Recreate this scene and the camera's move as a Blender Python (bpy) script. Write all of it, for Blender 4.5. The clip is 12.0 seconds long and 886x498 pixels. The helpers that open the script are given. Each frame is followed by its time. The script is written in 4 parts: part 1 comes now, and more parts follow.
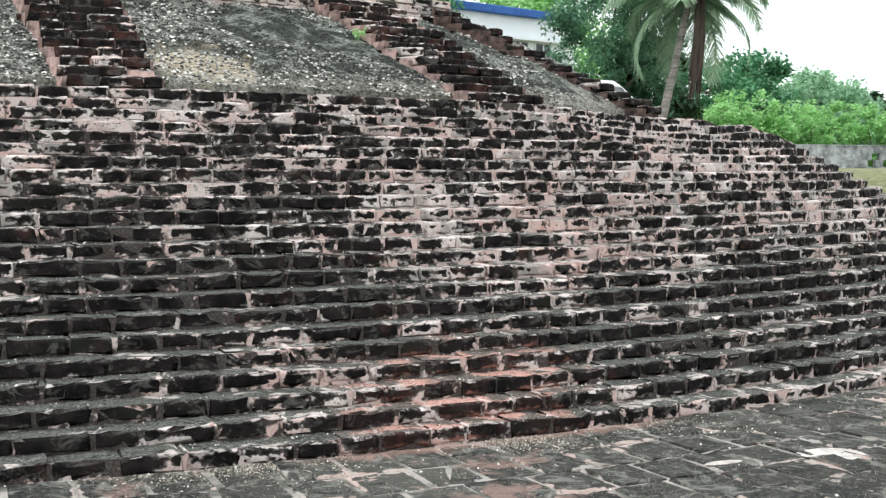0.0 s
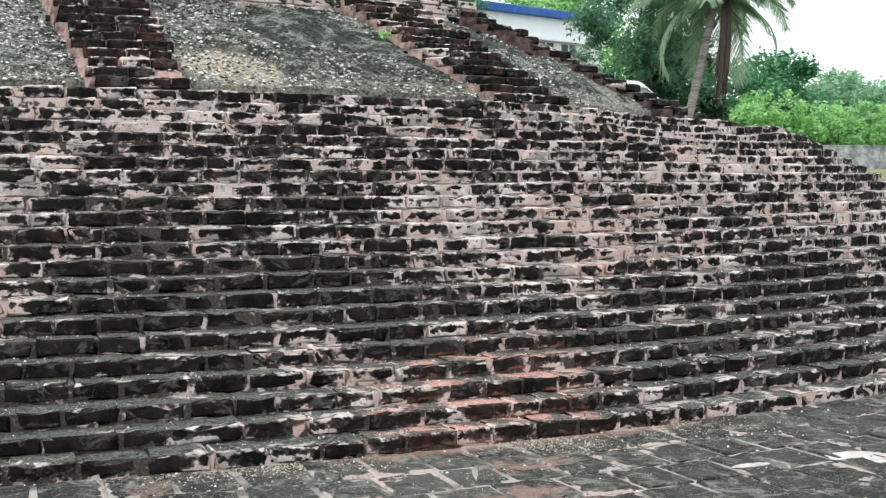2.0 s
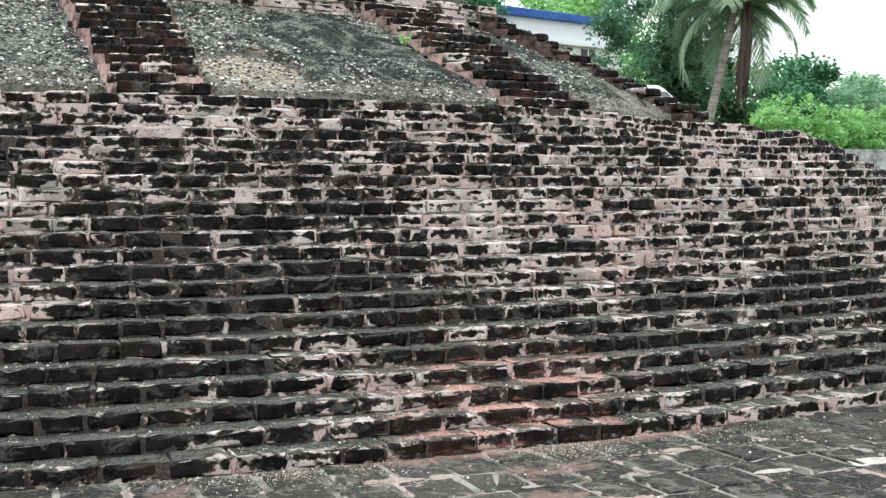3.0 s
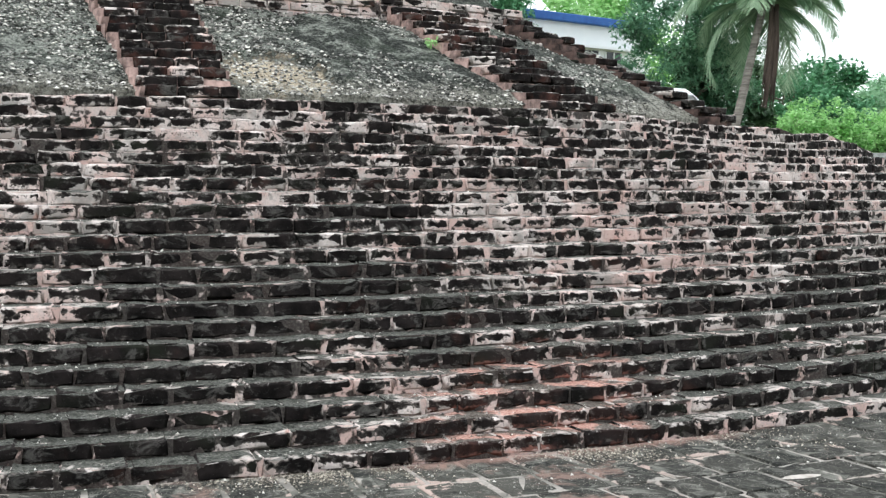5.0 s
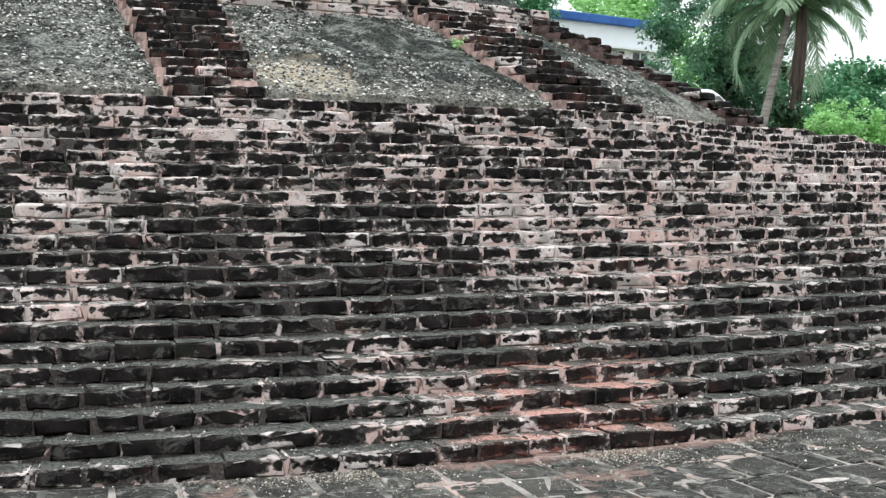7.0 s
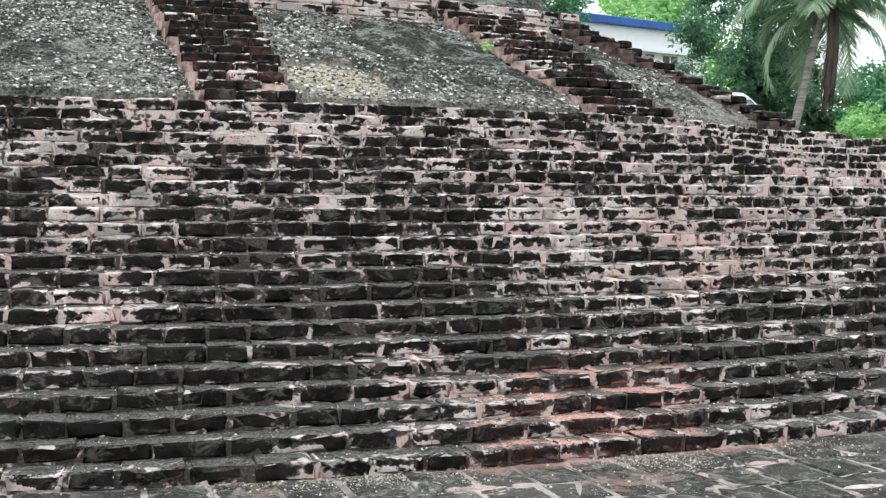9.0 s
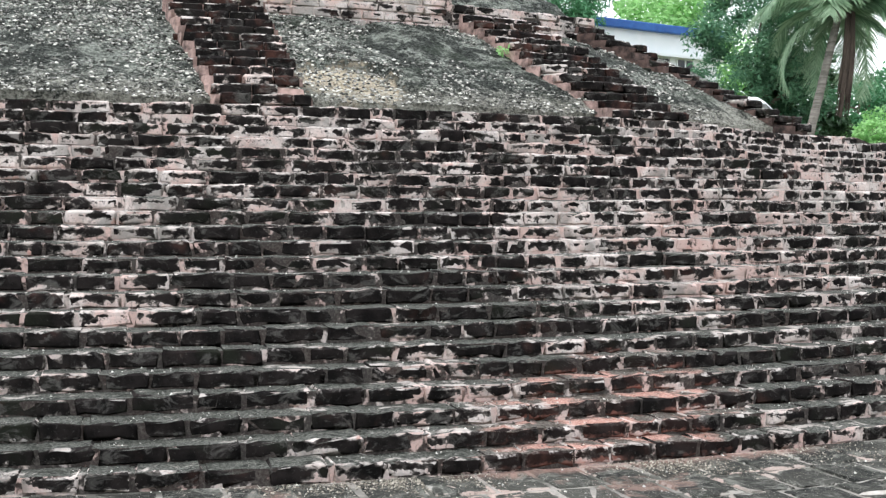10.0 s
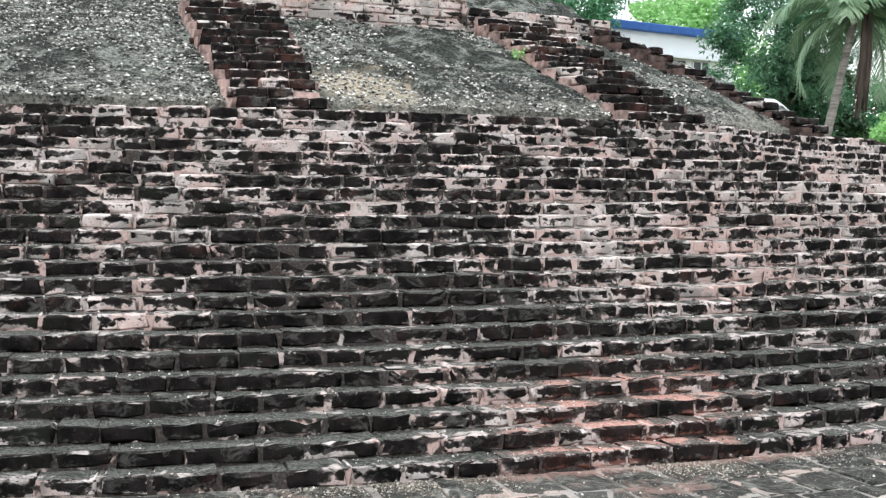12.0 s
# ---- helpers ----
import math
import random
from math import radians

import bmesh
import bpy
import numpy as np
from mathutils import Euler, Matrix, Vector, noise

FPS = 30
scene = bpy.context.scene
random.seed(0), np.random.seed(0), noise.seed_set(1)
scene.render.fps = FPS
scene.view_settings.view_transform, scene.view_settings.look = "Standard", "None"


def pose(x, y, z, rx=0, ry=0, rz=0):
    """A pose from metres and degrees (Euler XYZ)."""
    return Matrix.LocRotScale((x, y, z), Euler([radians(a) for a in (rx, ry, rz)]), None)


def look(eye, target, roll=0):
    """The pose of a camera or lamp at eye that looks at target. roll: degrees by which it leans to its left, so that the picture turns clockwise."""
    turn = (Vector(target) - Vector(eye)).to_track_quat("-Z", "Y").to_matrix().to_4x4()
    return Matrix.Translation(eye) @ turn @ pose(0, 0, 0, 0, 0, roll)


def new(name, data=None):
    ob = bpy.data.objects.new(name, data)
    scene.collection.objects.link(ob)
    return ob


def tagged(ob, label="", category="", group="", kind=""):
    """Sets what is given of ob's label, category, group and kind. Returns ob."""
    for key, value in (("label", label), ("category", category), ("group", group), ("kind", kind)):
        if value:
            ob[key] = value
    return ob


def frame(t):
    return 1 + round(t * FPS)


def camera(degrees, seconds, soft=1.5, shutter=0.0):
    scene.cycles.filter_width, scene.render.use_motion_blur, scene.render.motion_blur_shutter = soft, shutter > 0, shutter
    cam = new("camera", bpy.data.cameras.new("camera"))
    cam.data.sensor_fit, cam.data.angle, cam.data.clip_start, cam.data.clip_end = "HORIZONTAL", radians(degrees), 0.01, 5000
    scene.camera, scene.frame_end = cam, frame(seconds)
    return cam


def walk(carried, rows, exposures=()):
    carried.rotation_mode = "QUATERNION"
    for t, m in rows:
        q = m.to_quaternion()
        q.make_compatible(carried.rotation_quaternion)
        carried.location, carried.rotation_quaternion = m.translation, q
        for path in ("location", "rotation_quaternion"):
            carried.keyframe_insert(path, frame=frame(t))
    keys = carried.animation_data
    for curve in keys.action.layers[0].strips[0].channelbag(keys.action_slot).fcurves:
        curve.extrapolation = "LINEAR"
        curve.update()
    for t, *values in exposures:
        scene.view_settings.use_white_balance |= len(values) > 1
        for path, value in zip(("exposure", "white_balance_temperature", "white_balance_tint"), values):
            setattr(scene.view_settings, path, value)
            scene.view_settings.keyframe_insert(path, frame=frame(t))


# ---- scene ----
cam = camera(40.06, 12.0, soft=1.32)
EYE = 1.55
# seconds, yaw, pitch, lean, and the hand's drift in x, y, z: a slow turn on the spot
ROWS = [
    (0.0, 0.002, -3.670, -0.224, 0.000, 0.000, 0.000),
    (0.5, 0.202, -3.652, -0.264, -0.001, -0.001, 0.000),
    (1.0, 0.457, -3.660, -0.290, -0.004, -0.002, 0.001),
    (1.5, 0.758, -3.664, -0.292, -0.009, -0.002, 0.002),
    (2.0, 1.150, -3.655, -0.275, -0.013, -0.002, 0.003),
    (2.5, 1.605, -3.525, -0.228, -0.018, -0.003, 0.003),
    (3.0, 2.055, -3.440, -0.226, -0.021, -0.003, 0.004),
    (5.0, 3.230, -3.292, -0.285, -0.031, -0.002, 0.004),
    (5.5, 3.492, -3.303, -0.370, -0.035, -0.002, 0.004),
    (6.0, 3.769, -3.314, -0.414, -0.038, -0.002, 0.004),
    (6.5, 4.050, -3.290, -0.460, -0.041, -0.003, 0.003),
    (7.0, 4.385, -3.279, -0.485, -0.044, -0.003, 0.003),
    (9.0, 5.744, -3.125, -0.500, -0.055, -0.002, 0.005),
    (9.5, 6.075, -3.015, -0.563, -0.057, -0.003, 0.005),
    (10.0, 6.426, -2.942, -0.606, -0.058, -0.004, 0.005),
    (10.5, 6.716, -2.898, -0.614, -0.059, -0.005, 0.006),
    (11.0, 6.829, -2.852, -0.560, -0.060, -0.006, 0.006),
    (11.5, 6.963, -2.820, -0.484, -0.061, -0.006, 0.006),
    (12.0, 7.156, -2.813, -0.453, -0.061, -0.006, 0.005),
]
walk(cam, [(t, pose(dx, dy, EYE + dz, 90 + pitch, lean, yaw)) for t, yaw, pitch, lean, dx, dy, dz in ROWS],
     exposures=[(0.0, 0.13, 6450, 10), (3.0, 0.11, 6420, 10), (6.5, 0.08, 6390, 10.5), (9.5, 0.17, 6380, 11.5), (12.0, 0.21, 6380, 12)])

# ---- light: a bright overcast sky ----
world = bpy.data.worlds.new("overcast")
scene.world = world
world.use_nodes = True
wn, wl = world.node_tree.nodes, world.node_tree.links
wn.clear()
sky = wn.new("ShaderNodeTexSky")
sky.sky_type, sky.sun_disc = "NISHITA", False
sky.sun_elevation, sky.sun_rotation = radians(62), radians(-60)
sky.dust_density, sky.air_density = 4.0, 1.0
veil = wn.new("ShaderNodeMix")
veil.data_type = "RGBA"
veil.inputs[0].default_value = 0.86
veil.inputs[7].default_value = (9.4, 9.8, 10.1, 1)
back = wn.new("ShaderNodeBackground")
back.inputs[1].default_value = 0.18
wout = wn.new("ShaderNodeOutputWorld")
wl.new(sky.outputs[0], veil.inputs[6])
wl.new(veil.outputs[2], back.inputs[0])
wl.new(back.outputs[0], wout.inputs[0])
sun_data = bpy.data.lights.new("sun", "SUN")
sun_data.energy, sun_data.angle, sun_data.color = 1.2, radians(25), (1, 0.97, 0.92)
sun = new("sun", sun_data)
sun.matrix_world = look((-12, 4, 30), (0, 12, 0))

# ---- the mound's measures ----
CX, CY = -8.70, 24.38            # its middle
R0, TREAD, RISER = 19.617, 0.1938, 0.0974
COURSES = 23
RIM_Z = COURSES * RISER
RIM_R = R0 - (COURSES - 1) * TREAD
SANDY = (-2.22, 11.25)           # the washed-out hollow in the gravel
SLOPE_R, SLOPE_Z = 12.75, 3.41    # where the gravel slopes meet the upper ring


def bend(deg):
    """How far the wall turns in behind its eroded flank."""
    if deg > 80:
        return 2.66 * max(0.0, 180 - deg) / 100
    return 0.0026 * max(0.0, deg - 48) ** 2


def course_radius(k, deg):
    a = radians(deg)
    wob = 0.022 * noise.noise(Vector((a * 9, k * 0.35, 3))) + 0.012 * noise.noise(Vector((a * 30, k * 1.7, 9)))
    return R0 - (k - 1) * TREAD - bend(deg) + wob


def rim_sag(deg):
    """The rim has settled where the flank begins to turn in."""
    return 0.08 * max(0.0, 1 - ((deg - 46.5) / 7) ** 2)


def course_lift(k, deg):
    return 0.012 * noise.noise(Vector((radians(deg) * 14, k * 0.6, 21))) - rim_sag(deg) * max(0.0, (k - 16) / 7)


def polar(r, deg, z):
    a = radians(deg)
    return Vector((CX + r * math.sin(a), CY - r * math.cos(a), z))


def slope_z(r):
    """Height of the gravel slope at radius r."""
    u = (RIM_R - r) / (RIM_R - SLOPE_R)
    return RIM_Z - 0.035 + (SLOPE_Z - RIM_Z) * u


# ---- materials ----
class Tree:
    """A short way to write node materials."""

    def __init__(self, name):
        self.mat = bpy.data.materials.new(name)
        self.mat.use_nodes = True
        self.n, self.l = self.mat.node_tree.nodes, self.mat.node_tree.links
        self.bsdf = self.n["Principled BSDF"]
        self.geo = self.n.new("ShaderNodeNewGeometry")
        self.obj = self.n.new("ShaderNodeObjectInfo")

    def put(self, value, socket):
        if isinstance(value, bpy.types.NodeSocket):
            self.l.new(value, socket)
        else:
            socket.default_value = (*value, 1) if isinstance(value, tuple) and len(value) == 3 and socket.type == "RGBA" else value

    def noise(self, scale, detail=4, rough=0.6, stretch=None, warp=0.0, seed=0.0):
        vec = self.geo.outputs["Position"]
        m = self.n.new("ShaderNodeMapping")
        m.inputs["Scale"].default_value = stretch or (1, 1, 1)
        m.inputs["Location"].default_value = (seed, seed * 1.7, seed * 0.6)
        self.l.new(vec, m.inputs[0])
        t = self.n.new("ShaderNodeTexNoise")
        t.inputs["Scale"].default_value, t.inputs["Detail"].default_value = scale, detail
        t.inputs["Roughness"].default_value, t.inputs["Distortion"].default_value = rough, warp
        self.l.new(m.outputs[0], t.inputs[0])
        return t.outputs[0]

    def cells(self, scale, out="Distance", rnd=1.0):
        t = self.n.new("ShaderNodeTexVoronoi")
        t.inputs["Scale"].default_value, t.inputs["Randomness"].default_value = scale, rnd
        self.l.new(self.geo.outputs["Position"], t.inputs["Vector"])
        return t.outputs[out]

    def math(self, op, a, b=0.0, c=0.0):
        t = self.n.new("ShaderNodeMath")
        t.operation = op
        for v, s in zip((a, b, c), t.inputs):
            self.put(v, s)
        return t.outputs[0]

    def step(self, value, lo, hi, to_lo=0.0, to_hi=1.0):
        t = self.n.new("ShaderNodeMapRange")
        t.interpolation_type = "SMOOTHSTEP"
        for v, s in zip((value, lo, hi, to_lo, to_hi), t.inputs):
            self.put(v, s)
        return t.outputs[0]

    def mix(self, fac, a, b):
        t = self.n.new("ShaderNodeMix")
        t.data_type = "RGBA"
        self.put(fac, t.inputs[0])
        self.put(a, t.inputs[6])
        self.put(b, t.inputs[7])
        return t.outputs[2]

    def xyz(self, socket):
        t = self.n.new("ShaderNodeSeparateXYZ")
        self.l.new(socket, t.inputs[0])
        return t.outputs

    def bump(self, height, strength=0.5, distance=0.01):
        t = self.n.new("ShaderNodeBump")
        t.inputs["Strength"].default_value, t.inputs["Distance"].default_value = strength, distance
        self.l.new(height, t.inputs["Height"])
        self.l.new(t.outputs[0], self.bsdf.inputs["Normal"])

    def done(self, colour, rough=0.9, spec=0.3):
        self.put(colour, self.bsdf.inputs["Base Color"])
        self.put(rough, self.bsdf.inputs["Roughness"])
        self.bsdf.inputs["Specular IOR Level"].default_value = spec
        return self.mat


STAINS = [(-1.2, 0.45, 1.7, 0.50, -0.072), (1.1, 1.25, 1.7, 0.75, 0.035), (-0.9, 1.18, 0.9, 0.28, -0.035), (-2.65, 0.88, 0.9, 0.45, -0.06), (-0.80, 0.24, 0.45, 0.30, 0.09), (-0.15, 0.55, 0.4, 0.22, -0.05), (1.9, 0.40, 2.0, 0.40, -0.085), (2.6, 0.06, 1.3, 0.10, 0.12), (-0.6, 2.0, 3.5, 0.25, 0.01), (-2.6, 0.18, 1.3, 0.50, -0.12), (-0.1, 0.95, 0.5, 0.35, -0.04), (2.6, 1.65, 1.6, 0.6, 0.03), (-0.2, 1.95, 0.7, 0.25, 0.04)]


def stain_of(t, pos):
    """Broad stains: where the lime has held, and where algae has taken the wall."""
    stain = None
    for sx, sz, wx, wz, amount in STAINS:
        ex = t.math("DIVIDE", t.math("SUBTRACT", pos[0], sx), wx)
        ez = t.math("DIVIDE", t.math("SUBTRACT", pos[2], sz), wz)
        blob = t.step(t.math("ADD", t.math("MULTIPLY", ex, ex), t.math("MULTIPLY", ez, ez)), 0.0, 1.6, amount, 0.0)
        stain = blob if stain is None else t.math("ADD", stain, blob)
    return stain


def lime_hold(t, pos):
    """How well the lime render has held on: broad sheets, smaller patches, and the stains."""
    hold = t.math("MULTIPLY", t.math("SUBTRACT", t.noise(4.6, 3, 0.55, seed=4, warp=0.4), 0.5), 0.62)
    hold = t.math("ADD", hold, t.math("MULTIPLY", t.math("SUBTRACT", t.noise(1.7, 3, 0.55, warp=0.5, seed=111), 0.5), 0.60))
    hold = t.math("ADD", hold, t.math("MULTIPLY", t.math("SUBTRACT", t.noise(0.55, 3, 0.5, warp=0.6), 0.5), 0.35))
    return t.math("ADD", hold, stain_of(t, pos))


def red_wash(t, pos, mid):
    """A bare, reddened washout low on the wall."""
    dx = t.math("DIVIDE", t.math("SUBTRACT", pos[0], 0.16), 0.95)
    dz = t.math("DIVIDE", t.math("SUBTRACT", pos[2], 0.22), 0.33)
    d2 = t.math("ADD", t.math("MULTIPLY", dx, dx), t.math("MULTIPLY", dz, dz))
    return t.step(t.math("ADD", d2, t.math("MULTIPLY", mid, 1.2)), 0.75, 1.55, 1.0, 0.0)


def tread_colour(t, hold, fine, mid, wash):
    """Grey-green lichen and dust lying on the treads, with pale scuffs and grit."""
    dust = t.mix(t.step(fine, 0.36, 0.66), (0.026, 0.029, 0.025), (0.16, 0.163, 0.146))
    dust = t.mix(t.step(mid, 0.5, 0.72, 0, 0.7), dust, (0.018, 0.021, 0.016))
    scuff = t.math("ADD", t.noise(9, 4, 0.62, seed=91, stretch=(0.55, 0.55, 1), warp=0.5), t.math("MULTIPLY", hold, 0.55))
    dust = t.mix(t.step(scuff, 0.52, 0.62, 0.0, 0.9), dust, t.mix(fine, (0.24, 0.22, 0.20), (0.66, 0.60, 0.56)))
    dust = t.mix(t.step(t.noise(13, 4, 0.65, seed=93), 0.55, 0.66, 0.0, 0.75), dust, (0.010, 0.012, 0.010))
    rosy = t.math("MULTIPLY", wash, t.step(t.noise(4.2, 3, 0.55, seed=97), 0.46, 0.56, 0.08, 0.9))
    dust = t.mix(rosy, dust, t.mix(t.step(fine, 0.35, 0.65), (0.30, 0.125, 0.095), (0.60, 0.39, 0.33)))
    speck = t.math("MULTIPLY", t.step(t.cells(95), 0.15, 0.10), t.step(t.noise(7, 2, 0.5, seed=41), 0.50, 0.60))
    return t.mix(speck, dust, (0.66, 0.63, 0.56))


def masonry_material(name, pale=0.0, red=0.0):
    """Old brick: black algae in the middle of each face, torn pale lime mortar creeping over it from the joints, grey lichen on the treads."""
    t = Tree(name)
    pos = t.xyz(t.geo.outputs["Position"])
    up = t.xyz(t.geo.outputs["True Normal"])[2]
    tread = t.step(up, 0.80, 0.93)
    edge = t.math("MULTIPLY", t.step(up, 0.25, 0.45), t.step(up, 0.80, 0.93, 1.0, 0.0))
    local = t.n.new("ShaderNodeAttribute")
    local.attribute_name = "block"
    lx, ly, lz = t.xyz(local.outputs["Vector"])
    fine, mid = t.noise(60, 4, 0.7, seed=2), t.noise(9, 4, 0.6, seed=7)
    torn = t.noise(24, 3, 0.55, warp=0.6, seed=11, stretch=(1, 1, 1.35))
    scrap = t.noise(9.5, 2, 0.5, warp=0.5, seed=71, stretch=(1, 1, 1.4))
    hold = lime_hold(t, pos)
    # depth into the face from its joints, the foot counting less than the head
    ends = t.math("MULTIPLY", t.math("SUBTRACT", 0.5, t.math("ABSOLUTE", lx)), 0.27)
    head = t.math("MULTIPLY", t.math("SUBTRACT", 0.52, lz), 0.105)
    foot = t.math("MULTIPLY", t.math("ADD", 0.5, lz), 0.058)
    depth = t.math("MINIMUM", t.math("MINIMUM", ends, head), foot)
    # each brick weathers a little differently, single or joined
    joined = t.n.new("ShaderNodeAttribute")
    joined.attribute_name = "joined"
    own = t.math("MULTIPLY", t.obj.outputs["Random"], t.math("SUBTRACT", 1.0, joined.outputs["Fac"]))
    own = t.math("ADD", own, t.math("MULTIPLY", t.geo.outputs["Random Per Island"], joined.outputs["Fac"]))
    margin = t.math("ADD", t.math("MULTIPLY", hold, 0.20), 0.0065 + pale)
    margin = t.math("ADD", margin, t.math("MULTIPLY", t.math("SUBTRACT", own, 0.5), 0.030))
    wobble = t.math("ADD", t.math("MULTIPLY", t.math("SUBTRACT", torn, 0.5), 0.062), t.math("MULTIPLY", t.math("SUBTRACT", scrap, 0.5), 0.062))
    cover = t.math("SUBTRACT", t.math("ADD", margin, wobble), depth)
    lime = t.step(cover, -0.0022, 0.0028)
    algae = t.mix(t.step(mid, 0.35, 0.7), (0.0060, 0.0054, 0.0053), (0.0215, 0.0178, 0.0170))
    algae = t.mix(t.step(t.noise(2.2, 3, 0.5, seed=31), 0.55, 0.75), algae, (0.016, 0.018, 0.013))
    brick_red = t.mix(fine, (0.055, 0.026, 0.021), (0.15, 0.065, 0.050))
    algae = t.mix(t.step(t.noise(3.2, 4, 0.6, seed=17), 0.59 - red, 0.80 - red, 0.0, 0.45 + red * 2), algae, brick_red)
    smear = t.noise(7.5, 5, 0.68, seed=47, warp=0.7, stretch=(1, 1, 1.6))
    algae = t.mix(t.step(smear, 0.53, 0.66, 0.0, 0.7), algae, t.mix(fine, (0.035, 0.034, 0.031), (0.17, 0.162, 0.150)))
    algae = t.mix(t.step(fine, 0.60, 0.74, 0.0, 0.35), algae, (0.14, 0.135, 0.125))
    lime_c = t.mix(t.step(t.noise(3.4, 3, 0.6, seed=13), 0.40, 0.64), (0.74, 0.665, 0.63), (0.66, 0.475, 0.43))
    lime_c = t.mix(t.step(fine, 0.3, 0.7, 0, 0.6), lime_c, (0.42, 0.37, 0.345))
    lime_c = t.mix(t.step(t.noise(34, 3, 0.6, seed=45), 0.56, 0.64, 0, 0.6), lime_c, (0.12, 0.10, 0.09))
    lime_c = t.mix(t.step(t.noise(2.6, 4, 0.65, seed=23), 0.46, 0.62, 0, 0.75), lime_c, (0.24, 0.23, 0.21))
    lime_c = t.mix(t.step(t.noise(5.5, 3, 0.6, seed=29), 0.64, 0.72, 0, 0.6), lime_c, (0.50, 0.24, 0.19))
    # a salmon blush over the middle of the wall
    bx = t.math("DIVIDE", t.math("SUBTRACT", pos[0], 0.95), 0.75)
    bz = t.math("DIVIDE", t.math("SUBTRACT", pos[2], 1.15), 0.42)
    b2 = t.math("ADD", t.math("ADD", t.math("MULTIPLY", bx, bx), t.math("MULTIPLY", bz, bz)), t.math("MULTIPLY", t.noise(2.4, 3, 0.6, seed=67), 2.0))
    lime_c = t.mix(t.step(b2, 1.0, 2.0, 0.6, 0.0), lime_c, t.mix(fine, (0.42, 0.25, 0.215), (0.66, 0.46, 0.41)))
    # a thin grey skin where the lime has half washed off
    grey = t.mix(t.step(fine, 0.35, 0.65), (0.055, 0.050, 0.046), (0.20, 0.178, 0.162))
    skin = t.math("MULTIPLY", t.step(cover, -0.016, -0.001, 0.0, 0.8), t.step(scrap, 0.40, 0.58))
    face = t.mix(lime, t.mix(skin, algae, grey), lime_c)
    wash = red_wash(t, pos, mid)
    foot_on = t.math("MULTIPLY", t.step(t.math("ADD", lz, t.math("MULTIPLY", t.math("ADD", torn, scrap), 0.9)), 0.50, 0.76, 0.9, 0.05), t.step(t.noise(4.1, 3, 0.55, seed=99), 0.42, 0.54))
    face = t.mix(t.math("MULTIPLY", wash, foot_on), face, t.mix(fine, (0.15, 0.060, 0.047), (0.36, 0.18, 0.145)))
    worn = t.math("MULTIPLY", edge, t.step(t.math("ADD", t.noise(6, 4, 0.65, seed=51), t.math("MULTIPLY", hold, 0.25)), 0.53, 0.61))
    face = t.mix(t.math("MULTIPLY", worn, 0.85), face, (0.55, 0.505, 0.475))
    colour = t.mix(tread, face, tread_colour(t, hold, fine, mid, wash))
    h = t.math("ADD", t.math("MULTIPLY", lime, 0.6), t.math("ADD", t.math("MULTIPLY", fine, 0.35), t.math("MULTIPLY", mid, 0.5)))
    t.bump(h, 0.8, 0.008)
    return t.done(colour, 0.92, 0.08)


def mortar_material():
    """The bed behind the bricks: pale in the joints where the lime has held, grimed elsewhere, dusty on top."""
    t = Tree("lime_mortar")
    pos = t.xyz(t.geo.outputs["Position"])
    up = t.xyz(t.geo.outputs["True Normal"])[2]
    fine, mid = t.noise(60, 4, 0.7, seed=2), t.noise(9, 4, 0.6, seed=7)
    hold = lime_hold(t, pos)
    c = t.mix(t.step(t.noise(3.4, 3, 0.6, seed=13), 0.38, 0.62), (0.62, 0.545, 0.51), (0.62, 0.44, 0.395))
    c = t.mix(t.step(fine, 0.4, 0.75, 0, 0.6), c, (0.33, 0.29, 0.27))
    grime = t.math("ADD", t.math("SUBTRACT", t.noise(11, 3, 0.6, seed=15), 0.5), t.math("MULTIPLY", hold, -0.9))
    c = t.mix(t.step(grime, -0.06, 0.045, 0.0, 0.94), c, t.mix(t.step(fine, 0.4, 0.7), (0.012, 0.011, 0.010), (0.085, 0.078, 0.070)))
    c = t.mix(t.step(up, 0.5, 0.8), c, tread_colour(t, hold, fine, mid, red_wash(t, pos, mid)))
    t.bump(t.math("ADD", t.math("MULTIPLY", fine, 0.4), mid), 0.8, 0.008)
    return t.done(c, 0.95, 0.1)


